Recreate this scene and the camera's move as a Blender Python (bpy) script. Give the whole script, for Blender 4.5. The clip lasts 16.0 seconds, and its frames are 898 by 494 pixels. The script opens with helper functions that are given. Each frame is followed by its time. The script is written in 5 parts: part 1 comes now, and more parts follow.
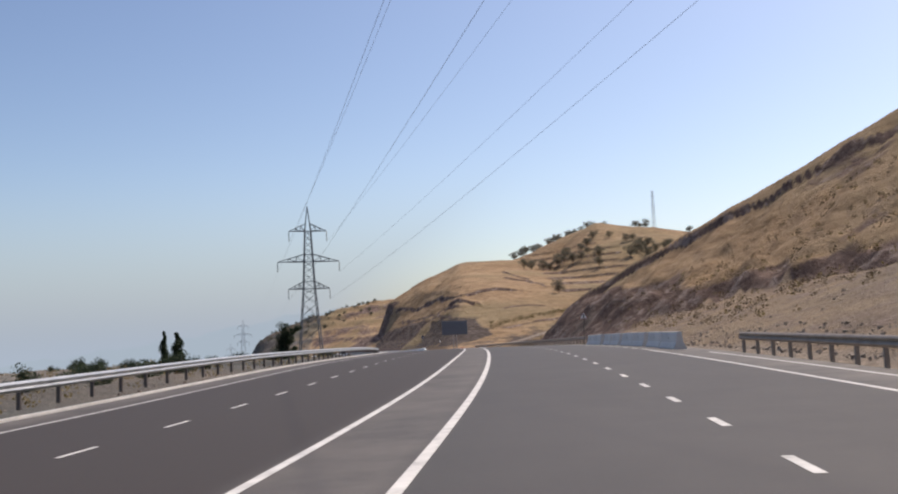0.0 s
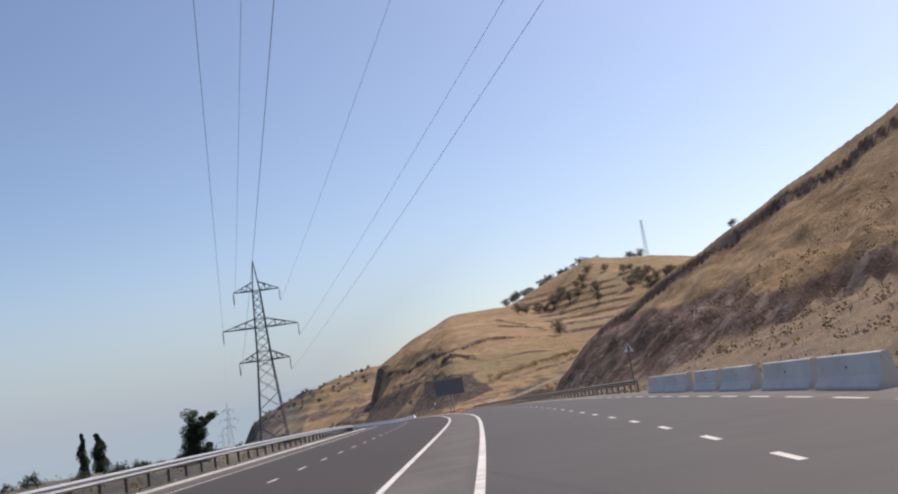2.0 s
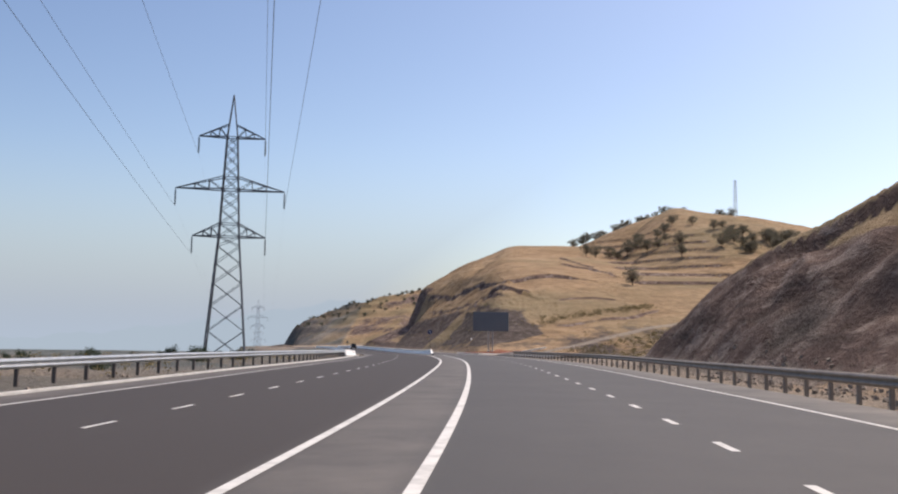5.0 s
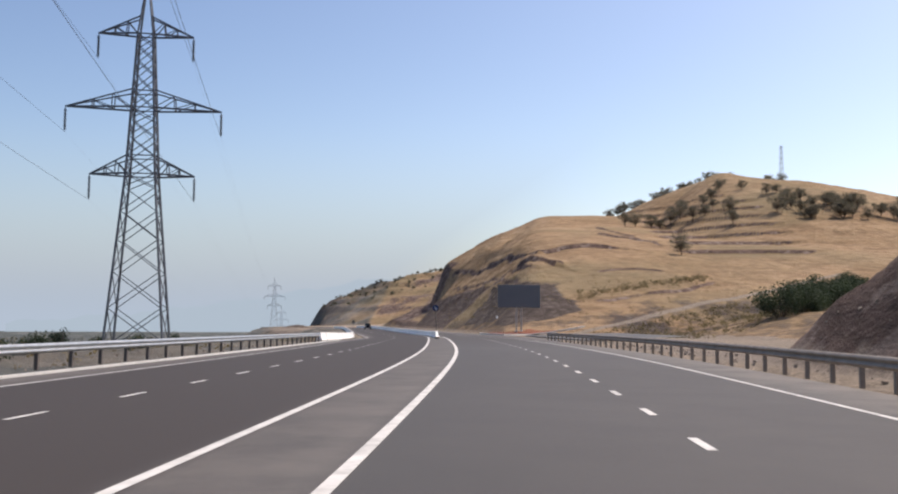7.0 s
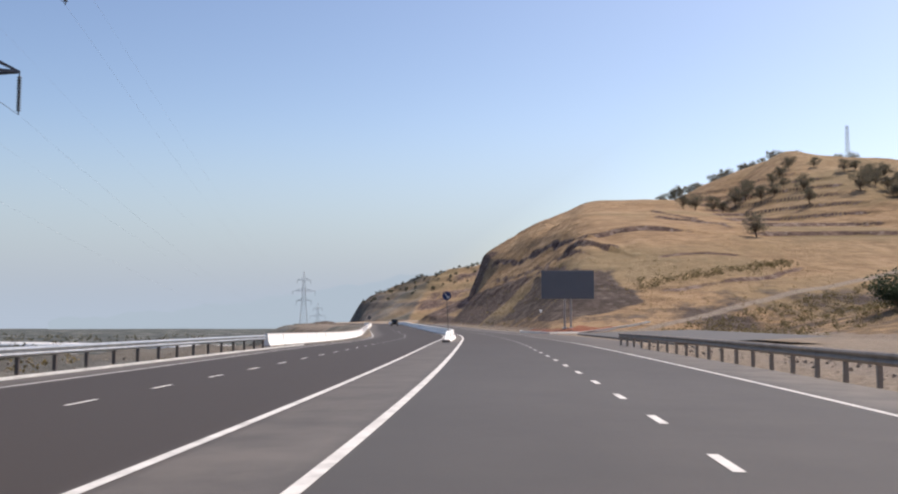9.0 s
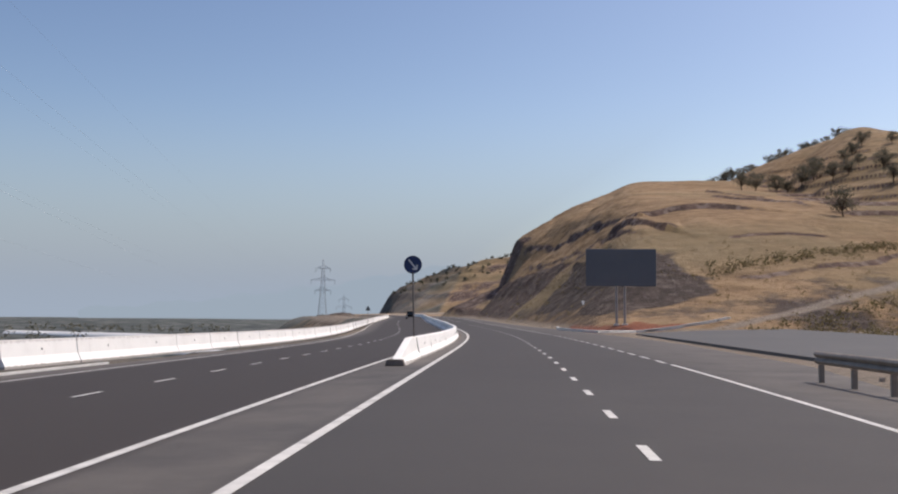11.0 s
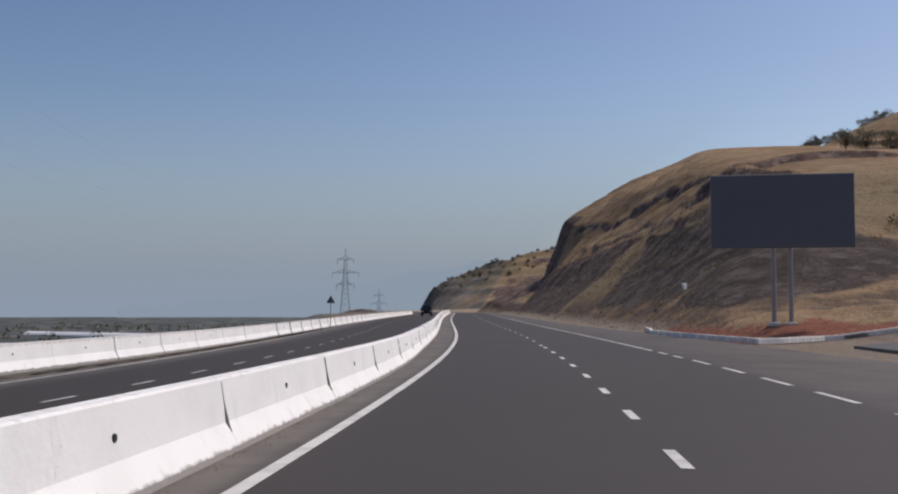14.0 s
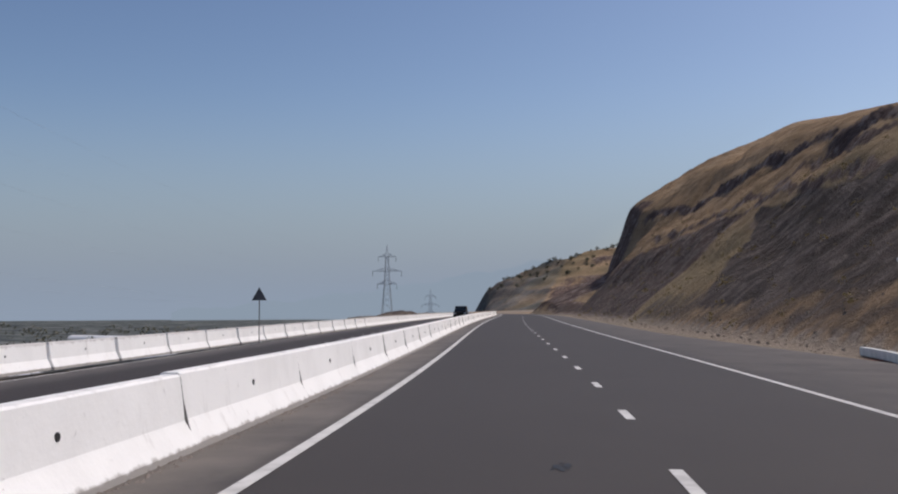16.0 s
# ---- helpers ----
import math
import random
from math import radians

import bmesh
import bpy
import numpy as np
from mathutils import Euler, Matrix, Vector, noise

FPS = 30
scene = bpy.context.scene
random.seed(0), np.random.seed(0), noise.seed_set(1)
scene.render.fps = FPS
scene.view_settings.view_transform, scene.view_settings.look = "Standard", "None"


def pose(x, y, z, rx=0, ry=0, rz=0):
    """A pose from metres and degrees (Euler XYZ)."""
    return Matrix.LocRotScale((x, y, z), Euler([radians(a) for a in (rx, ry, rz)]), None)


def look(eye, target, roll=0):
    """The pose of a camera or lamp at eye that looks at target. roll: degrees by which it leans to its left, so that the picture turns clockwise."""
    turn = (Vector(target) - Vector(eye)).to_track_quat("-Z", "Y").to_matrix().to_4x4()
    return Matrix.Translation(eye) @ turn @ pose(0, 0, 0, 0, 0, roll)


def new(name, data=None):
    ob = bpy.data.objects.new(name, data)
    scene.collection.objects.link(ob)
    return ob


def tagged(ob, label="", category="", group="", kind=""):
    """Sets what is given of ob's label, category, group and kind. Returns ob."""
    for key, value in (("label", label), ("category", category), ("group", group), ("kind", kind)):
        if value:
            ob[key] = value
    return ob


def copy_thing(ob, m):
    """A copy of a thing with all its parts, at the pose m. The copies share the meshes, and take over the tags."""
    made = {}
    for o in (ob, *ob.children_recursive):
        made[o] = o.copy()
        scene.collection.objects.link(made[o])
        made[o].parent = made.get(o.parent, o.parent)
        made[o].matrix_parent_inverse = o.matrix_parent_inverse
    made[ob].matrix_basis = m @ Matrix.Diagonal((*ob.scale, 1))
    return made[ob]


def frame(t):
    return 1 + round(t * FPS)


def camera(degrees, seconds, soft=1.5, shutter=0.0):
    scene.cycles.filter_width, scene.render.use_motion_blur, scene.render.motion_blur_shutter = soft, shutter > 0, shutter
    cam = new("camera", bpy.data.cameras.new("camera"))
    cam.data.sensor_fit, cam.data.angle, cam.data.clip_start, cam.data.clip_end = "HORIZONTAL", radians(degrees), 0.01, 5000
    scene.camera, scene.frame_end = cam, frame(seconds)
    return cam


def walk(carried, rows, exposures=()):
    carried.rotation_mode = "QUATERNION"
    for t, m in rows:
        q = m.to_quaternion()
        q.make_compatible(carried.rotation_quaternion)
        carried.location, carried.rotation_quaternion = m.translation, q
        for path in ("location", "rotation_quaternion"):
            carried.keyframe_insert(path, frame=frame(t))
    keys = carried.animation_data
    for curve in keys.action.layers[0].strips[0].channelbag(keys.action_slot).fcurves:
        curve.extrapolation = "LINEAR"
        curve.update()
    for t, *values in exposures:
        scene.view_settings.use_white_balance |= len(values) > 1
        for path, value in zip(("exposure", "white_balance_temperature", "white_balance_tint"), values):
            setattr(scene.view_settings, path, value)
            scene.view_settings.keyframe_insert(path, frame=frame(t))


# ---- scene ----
cam = camera(50.0, 16.0, 2.1)
PATH = [
    (0, (0.175, 3.393, 0.772), (0.117, 5.382, 0.974), -2.5),
    (0.5, (0.31, 12.0, 0.86), (0.249, 13.988, 1.07), -0.8),
    (1, (0.52, 20.62, 1.05), (0.467, 22.605, 1.286), -1.4),
    (1.2, (0.56, 24.05, 1.105), (0.514, 26.034, 1.349), -4.5),
    (1.3, (0.585, 25.75, 1.135), (0.536, 27.733, 1.39), -7.9),
    (1.4, (0.62, 27.47, 1.17), (0.577, 29.451, 1.442), -9.2),
    (1.5, (0.65, 29.2, 1.208), (0.61, 31.179, 1.497), -9.75),
    (2, (0.756, 36.86, 1.34), (0.736, 38.834, 1.658), -9.1),
    (2.5, (0.93, 45.5, 1.45), (0.924, 47.47, 1.798), -8.65),
    (3, (1.02, 53.1, 1.5), (0.985, 55.068, 1.854), -5.85),
    (3.5, (1.321, 62.447, 1.535), (1.247, 64.426, 1.818), -1.8),
    (4, (1.351, 70.836, 1.59), (1.196, 72.814, 1.837), -0.1),
    (4.5, (1.298, 79.257, 1.623), (1.142, 81.24, 1.837), 0.3),
    (5, (1.21, 87.529, 1.635), (1.037, 89.512, 1.828), 0.9),
    (7.5, (-0.001, 129.638, 1.607), (-0.262, 131.615, 1.753), 0.1),
    (8, (-0.544, 138.159, 1.539), (-0.83, 140.134, 1.685), 0.0),
    (8.5, (-1.093, 146.919, 1.503), (-1.387, 148.892, 1.644), 0.1),
    (9, (-1.751, 155.094, 1.481), (-2.078, 157.062, 1.62), 0.1),
    (11.5, (-6.291, 198.859, 1.237), (-6.707, 200.812, 1.355), 0.5),
    (12, (-7.455, 207.863, 1.075), (-7.896, 209.81, 1.189), 0.2),
    (12.5, (-8.725, 216.901, 1.009), (-9.186, 218.844, 1.119), -0.0),
    (13, (-10.088, 225.611, 0.913), (-10.559, 227.552, 1.022), -0.4),
    (13.5, (-11.433, 234.053, 0.813), (-11.898, 235.994, 0.93), -0.6),
    (14, (-12.777, 242.556, 0.676), (-13.268, 244.492, 0.791), 0.1),
    (14.5, (-14.331, 251.744, 0.569), (-14.84, 253.675, 0.683), 0.3),
    (15, (-15.892, 260.497, 0.487), (-16.441, 262.417, 0.6), 0.2),
    (15.5, (-17.721, 269.902, 0.415), (-18.269, 271.822, 0.527), 0.2),
    (16, (-19.342, 278.313, 0.381), (-19.948, 280.215, 0.499), -0.2),
]
walk(cam, [(t, look(eye, target, roll)) for t, eye, target, roll in PATH],
     [(0, -0.23, 6500, 11), (1.2, -0.22, 6500, 11), (3, -0.22, 6500, 11), (4.5, -0.12, 6500, 11), (9, -0.08, 6500, 11), (11.3, -0.53, 6300, 11), (12.5, -0.79, 6150, 11), (13.2, -0.86, 6150, 11), (14, -0.83, 6150, 11), (16, -0.79, 6100, 11)])

# ---- world, sun ----
SUN_AZ, SUN_EL = radians(52), radians(57)      # clockwise from +y, above the horizon
world = bpy.data.worlds.new("world")
scene.world = world
world.use_nodes = True
wn = world.node_tree.nodes
sky = wn.new("ShaderNodeTexSky")
sky.sky_type = 'NISHITA'
sky.sun_disc = False
sky.sun_elevation, sky.sun_rotation = SUN_EL, SUN_AZ
sky.altitude, sky.air_density, sky.dust_density, sky.ozone_density = 600, 1.0, 3.0, 1.0
tone = wn.new("ShaderNodeMix")
tone.data_type, tone.blend_type = 'RGBA', 'MULTIPLY'
tone.inputs[0].default_value, tone.inputs[7].default_value = 1.0, (1.115, 1.0, 0.91, 1)
deep = wn.new("ShaderNodeGamma")
deep.inputs[1].default_value = 1.36
world.node_tree.links.new(sky.outputs[0], deep.inputs[0])
world.node_tree.links.new(deep.outputs[0], tone.inputs[6])
world.node_tree.links.new(tone.outputs[2], wn["Background"].inputs[0])
wn["Background"].inputs[1].default_value = 0.105
sun = new("sun", bpy.data.lights.new("sun", 'SUN'))
sun.data.energy, sun.data.angle, sun.data.color = 4.1, radians(0.6), (1.0, 0.905, 0.77)
sun_dir = Vector((math.sin(SUN_AZ) * math.cos(SUN_EL), math.cos(SUN_AZ) * math.cos(SUN_EL), math.sin(SUN_EL)))
sun.matrix_world = look(sun_dir * 300, (0, 0, 0))

# ---- materials ----


def nodes_of(name):
    m = bpy.data.materials.new(name)
    m.use_nodes = True
    return m, m.node_tree.nodes, m.node_tree.links, m.node_tree.nodes["Principled BSDF"]


def noise_node(n, l, scale, detail=4, rough=0.55, coord=None):
    t = n.new("ShaderNodeTexNoise")
    t.inputs["Scale"].default_value, t.inputs["Detail"].default_value, t.inputs["Roughness"].default_value = scale, detail, rough
    if coord is not None:
        l.new(coord, t.inputs["Vector"])
    return t.outputs["Fac"]


def ramp(n, l, fac, stops):
    r = n.new("ShaderNodeValToRGB")
    e = r.color_ramp.elements
    e[0].position, e[0].color = stops[0][0], (*stops[0][1], 1)
    e[1].position, e[1].color = stops[-1][0], (*stops[-1][1], 1)
    for p, c in stops[1:-1]:
        x = e.new(p)
        x.color = (*c, 1)
    l.new(fac, r.inputs[0])
    return r.outputs[0]


def mixc(n, l, fac, a, b, mode='MIX'):
    m = n.new("ShaderNodeMix")
    m.data_type, m.blend_type = 'RGBA', mode
    for sock, v in ((m.inputs[0], fac), (m.inputs[6], a), (m.inputs[7], b)):
        if isinstance(v, (int, float)):
            sock.default_value = v
        elif isinstance(v, tuple):
            sock.default_value = (*v, 1)
        else:
            l.new(v, sock)
    return m.outputs[2]


def bump(n, l, height, strength, dist, out):
    b = n.new("ShaderNodeBump")
    b.inputs["Strength"].default_value, b.inputs["Distance"].default_value = strength, dist
    l.new(height, b.inputs["Height"])
    l.new(b.outputs[0], out.inputs["Normal"])


def world_coord(n):
    return n.new("ShaderNodeNewGeometry").outputs["Position"]


def plain(name, colour, rough=0.6, metal=0.0, vary=0.25, scale=3.0, bumps=0.0, tint=None):
    """A surface of one stuff with stains at two scales."""
    m, n, l, p = nodes_of(name)
    co = n.new("ShaderNodeTexCoord").outputs["Object"]
    dark = tuple(c * (1 - vary) for c in colour)
    light = tint or tuple(min(1, c * (1 + vary * 0.6)) for c in colour)
    a = ramp(n, l, noise_node(n, l, scale, 6, 0.6, co), [(0.3, dark), (0.52, colour), (0.75, light)])
    b = noise_node(n, l, scale * 9, 3, 0.6, co)
    l.new(mixc(n, l, mixf(n, l, b, 0.25), a, dark), p.inputs["Base Color"])
    p.inputs["Roughness"].default_value, p.inputs["Metallic"].default_value = rough, metal
    if bumps:
        bump(n, l, b, 0.5, bumps, p)
    return m


def mixf(n, l, v, k):
    m = n.new("ShaderNodeMath")
    m.operation = 'MULTIPLY'
    l.new(v, m.inputs[0])
    m.inputs[1].default_value = k
    return m.outputs[0]


def asphalt(name, base, warm):
    m, n, l, p = nodes_of(name)
    co = world_coord(n)
    big = noise_node(n, l, 0.09, 5, 0.6, co)
    grain = noise_node(n, l, 55, 2, 0.7, co)
    mp = n.new("ShaderNodeMapping")
    mp.inputs["Rotation"].default_value = (0, 0, radians(4))
    mp.inputs["Scale"].default_value = (1.1, 0.012, 1)
    l.new(co, mp.inputs["Vector"])
    streak = noise_node(n, l, 1.0, 3, 0.5, mp.outputs[0])
    c = ramp(n, l, big, [(0.3, base), (0.7, warm)])
    c = mixc(n, l, mixf(n, l, streak, 0.5), c, tuple(v * 0.8 for v in base))
    c = mixc(n, l, mixf(n, l, grain, 0.5), c, tuple(min(1, v * 1.5) for v in warm))
    dust = n.new("ShaderNodeAttribute")
    dust.attribute_name = "dust"
    dm = n.new("ShaderNodeMath")
    dm.operation = 'MULTIPLY'
    l.new(dust.outputs["Fac"], dm.inputs[0])
    l.new(ramp(n, l, noise_node(n, l, 0.6, 6, 0.65, co), [(0.3, (0.25, 0.25, 0.25)), (0.65, (1, 1, 1))]), dm.inputs[1])
    c = mixc(n, l, dm.outputs[0], c, (0.22, 0.195, 0.17))
    # share of a darker asphalt colour: left lanes throughout, right lanes further on
    darker = n.new("ShaderNodeAttribute")
    darker.attribute_name = "darker"
    c = mixc(n, l, mixf(n, l, darker.outputs["Fac"], 0.92), c, (0.043, 0.0325, 0.0262))
    l.new(c, p.inputs["Base Color"])
    p.inputs["Roughness"].default_value = 0.68
    p.inputs["Specular IOR Level"].default_value = 0.28
    bump(n, l, grain, 0.35, 0.01, p)
    return m


M_ASPHALT = asphalt("asphalt", (0.045, 0.0418, 0.0402), (0.065, 0.0605, 0.058))
M_APRON = asphalt("apron_asphalt", (0.075, 0.074, 0.073), (0.105, 0.1, 0.096))
M_PAINT = plain("road_paint", (0.64, 0.625, 0.6), 0.75, vary=0.32, scale=2.5)
M_KERBPAINT = plain("whitewashed_kerb", (0.7, 0.69, 0.66), 0.8, vary=0.25, scale=1.2)
def whitewash():
    m, n, l, p = nodes_of("whitewashed_concrete")
    co, geo = n.new("ShaderNodeTexCoord").outputs["Object"], world_coord(n)
    c = ramp(n, l, noise_node(n, l, 0.9, 6, 0.6, geo), [(0.3, (0.83, 0.82, 0.8)), (0.55, (0.9, 0.89, 0.87))])
    chips = ramp(n, l, noise_node(n, l, 7, 5, 0.7, geo), [(0.64, (0, 0, 0)), (0.7, (1, 1, 1))])
    zone = ramp(n, l, noise_node(n, l, 0.7, 3, 0.5, geo), [(0.48, (0, 0, 0)), (0.62, (1, 1, 1))])
    c = mixc(n, l, mixc(n, l, 1.0, chips, zone, 'MULTIPLY'), c, (0.4, 0.38, 0.36))
    sep = n.new("ShaderNodeSeparateXYZ")
    l.new(co, sep.inputs[0])
    splash = n.new("ShaderNodeMath")
    splash.operation = 'MULTIPLY_ADD'
    l.new(noise_node(n, l, 5, 4, 0.6, geo), splash.inputs[0])
    splash.inputs[1].default_value = -0.13
    l.new(sep.outputs[2], splash.inputs[2])
    c = mixc(n, l, ramp(n, l, splash.outputs[0], [(0.0, (0.8, 0.8, 0.8)), (0.035, (0, 0, 0))]), c, (0.3, 0.27, 0.24))
    rim = n.new("ShaderNodeMath")
    rim.operation = 'MULTIPLY_ADD'
    l.new(noise_node(n, l, 4.5, 6, 0.7, geo), rim.inputs[0])
    rim.inputs[1].default_value = 0.3
    l.new(sep.outputs[2], rim.inputs[2])
    c = mixc(n, l, ramp(n, l, rim.outputs[0], [(0.9, (0, 0, 0)), (0.96, (0.6, 0.6, 0.6))]), c, (0.42, 0.39, 0.37))
    run = n.new("ShaderNodeMapping")
    run.inputs["Scale"].default_value = (2.2, 2.2, 0.25)
    l.new(geo, run.inputs["Vector"])
    c = mixc(n, l, ramp(n, l, noise_node(n, l, 1.6, 5, 0.65, run.outputs[0]), [(0.6, (0, 0, 0)), (0.74, (0.45, 0.45, 0.45))]), c, (0.55, 0.52, 0.5))
    l.new(c, p.inputs["Base Color"])
    p.inputs["Roughness"].default_value = 0.8
    bump(n, l, noise_node(n, l, 14, 4, 0.6, geo), 0.4, 0.012, p)
    return m


M_WHITEWASH = whitewash()
M_CONCRETE = plain("grey_concrete", (0.6, 0.575, 0.55), 0.85, vary=0.18, scale=1.0, bumps=0.01)
M_GALV = plain("galvanised_steel", (0.52, 0.53, 0.53), 0.42, 0.75, vary=0.2, scale=2.0)
M_RAIL_OLD = plain("weathered_rail_steel", (0.3, 0.25, 0.205), 0.65, 0.1, vary=0.3, scale=2.0)
M_POST = plain("post_steel", (0.14, 0.12, 0.11), 0.65, 0.3, vary=0.3, scale=2.0)
M_PYLON = plain("pylon_steel", (0.12, 0.13, 0.15), 0.55, 0.5, vary=0.2, scale=0.5)
# paler copy of the pylon steel: haze put into the base colour
M_PYLON_FAR = plain("hazed_pylon_steel", (0.38, 0.41, 0.45), 0.6, 0.2, vary=0.1, scale=0.5)
M_INSUL = plain("insulator_glass", (0.08, 0.1, 0.12), 0.3, vary=0.1)
M_WIRE = plain("wire_aluminium", (0.16, 0.18, 0.21), 0.5, 0.4, vary=0.1)
# far wires lightened to sink into the sky, haze put into their colour
M_WIRE_FAR = plain("hazed_wire_aluminium", (0.5, 0.54, 0.58), 0.6, 0.2, vary=0.1)
M_JOINT = plain("joint_recess_shade", (0.09, 0.085, 0.08), 0.9, vary=0.3, scale=9)
M_DIRT_SHADE = plain("dirt_and_shade_concrete", (0.2, 0.17, 0.15), 0.9, vary=0.35, scale=4, bumps=0.01)
M_TAR = plain("dark_tar", (0.016, 0.015, 0.014), 0.6, vary=0.3, scale=4.0)
M_BOARD = plain("billboard_back_sheet", (0.12, 0.13, 0.15), 0.6, vary=0.08, scale=0.4)
M_BOARDPOST = plain("billboard_post_paint", (0.34, 0.32, 0.31), 0.6, vary=0.15)
M_BLUE = plain("sign_blue", (0.01, 0.03, 0.12), 0.45, vary=0.1)
M_SIGNWHITE = plain("sign_white", (0.75, 0.75, 0.75), 0.5, vary=0.08)
M_SIGNBACK = plain("sign_back_grey", (0.1, 0.1, 0.11), 0.6, vary=0.1)
M_RED = plain("faded_sign_red", (0.42, 0.17, 0.14), 0.5, vary=0.1)
M_BLACK = plain("black_rubber_and_holes", (0.02, 0.02, 0.02), 0.8, vary=0.2)
M_CAR = plain("car_paint_black", (0.012, 0.013, 0.015), 0.25, 0.2, vary=0.1)
M_GLASS = plain("car_glass", (0.02, 0.025, 0.03), 0.08, 0.0, vary=0.05)
M_BARK = plain("bark", (0.12, 0.085, 0.06), 0.9, vary=0.3, scale=6, bumps=0.02)


def leaf_mat(name, dark, light):
    m, n, l, p = nodes_of(name)
    g = n.new("ShaderNodeNewGeometry")
    c = ramp(n, l, g.outputs["Random Per Island"], [(0.0, dark), (1.0, light)])
    l.new(c, p.inputs["Base Color"])
    p.inputs["Roughness"].default_value = 0.7
    tl, mx = n.new("ShaderNodeBsdfTranslucent"), n.new("ShaderNodeMixShader")
    l.new(c, tl.inputs[0])
    mx.inputs[0].default_value = 0.4
    l.new(p.outputs[0], mx.inputs[1])
    l.new(tl.outputs[0], mx.inputs[2])
    l.new(mx.outputs[0], n["Material Output"].inputs[0])
    return m


M_LEAF = leaf_mat("leaf_green", (0.018, 0.032, 0.016), (0.05, 0.075, 0.035))
# the next two leaf colours are lifted towards grey to stand in for haze
M_OLIVE = leaf_mat("leaf_olive_hazed", (0.1, 0.095, 0.065), (0.19, 0.17, 0.125))
M_FARLEAF = leaf_mat("leaf_far_hazed", (0.1, 0.1, 0.075), (0.17, 0.16, 0.11))
M_THISTLE = leaf_mat("leaf_thistle", (0.1, 0.08, 0.04), (0.24, 0.195, 0.09))
M_TUFT = leaf_mat("leaf_tuft", (0.07, 0.05, 0.03), (0.17, 0.12, 0.065))
M_SCRUB = leaf_mat("leaf_dry", (0.13, 0.1, 0.045), (0.3, 0.23, 0.1))


def ground_mat():
    m, n, l, p = nodes_of("dry_hillside")
    co = world_coord(n)
    att = {}
    for a in ("rock", "soil", "field", "red", "scree"):
        t = n.new("ShaderNodeAttribute")
        t.attribute_name = a
        att[a] = t.outputs["Fac"]
    big = noise_node(n, l, 0.035, 6, 0.6, co)
    mid = noise_node(n, l, 0.35, 6, 0.65, co)
    fine = noise_node(n, l, 3.2, 5, 0.7, co)
    grass = ramp(n, l, big, [(0.3, (0.305, 0.2, 0.112)), (0.5, (0.405, 0.274, 0.162)), (0.68, (0.465, 0.332, 0.207))])
    tuft = ramp(n, l, mid, [(0.42, (0.0, 0.0, 0.0)), (0.62, (1, 1, 1))])
    grass = mixc(n, l, mixf(n, l, tuft, 0.45), grass, (0.11, 0.068, 0.034))
    grass = mixc(n, l, mixf(n, l, fine, 0.35), grass, (0.34, 0.25, 0.15))
    lay = n.new("ShaderNodeMapping")
    lay.inputs["Scale"].default_value = (0.1, 0.1, 1.15)
    l.new(co, lay.inputs["Vector"])
    treads = ramp(n, l, noise_node(n, l, 1.0, 5, 0.6, lay.outputs[0]), [(0.5, (0, 0, 0)), (0.66, (0.42, 0.42, 0.42))])
    grass = mixc(n, l, treads, grass, (0.15, 0.093, 0.05))
    blot = ramp(n, l, noise_node(n, l, 0.13, 5, 0.65, co), [(0.52, (0, 0, 0)), (0.68, (0.42, 0.42, 0.42))])
    grass = mixc(n, l, blot, grass, (0.135, 0.088, 0.052))
    rock = ramp(n, l, mid, [(0.3, (0.066, 0.042, 0.035)), (0.5, (0.13, 0.087, 0.072)), (0.62, (0.195, 0.134, 0.108)), (0.75, (0.32, 0.236, 0.193))])
    rock = mixc(n, l, mixf(n, l, fine, 0.22), rock, (0.135, 0.1, 0.086))
    slabs = ramp(n, l, noise_node(n, l, 0.4, 5, 0.62, co), [(0.52, (0, 0, 0)), (0.6, (0.75, 0.75, 0.75))])
    rock = mixc(n, l, slabs, rock, (0.3, 0.235, 0.2))
    clefts = ramp(n, l, noise_node(n, l, 0.5, 5, 0.7, lay.outputs[0]), [(0.34, (0.7, 0.7, 0.7)), (0.45, (0, 0, 0))])
    rock = mixc(n, l, clefts, rock, (0.045, 0.031, 0.027))
    scree = ramp(n, l, mid, [(0.3, (0.034, 0.026, 0.023)), (0.5, (0.072, 0.056, 0.049)), (0.68, (0.15, 0.12, 0.104))])
    scree = mixc(n, l, mixf(n, l, fine, 0.2), scree, (0.15, 0.12, 0.098))
    lumps = ramp(n, l, noise_node(n, l, 0.5, 4, 0.6, co), [(0.54, (0, 0, 0)), (0.62, (0.6, 0.6, 0.6))])
    scree = mixc(n, l, lumps, scree, (0.185, 0.15, 0.128))
    ash = noise_node(n, l, 0.018, 3, 0.5, co)
    grass = mixc(n, l, ramp(n, l, ash, [(0.45, (0, 0, 0)), (0.62, (0.6, 0.6, 0.6))]), grass, (0.2, 0.165, 0.095))
    soil = ramp(n, l, fine, [(0.3, (0.18, 0.147, 0.12)), (0.55, (0.31, 0.262, 0.215)), (0.75, (0.42, 0.365, 0.305))])
    field = ramp(n, l, big, [(0.35, (0.045, 0.056, 0.058)), (0.5, (0.085, 0.094, 0.092)), (0.65, (0.18, 0.185, 0.175))])
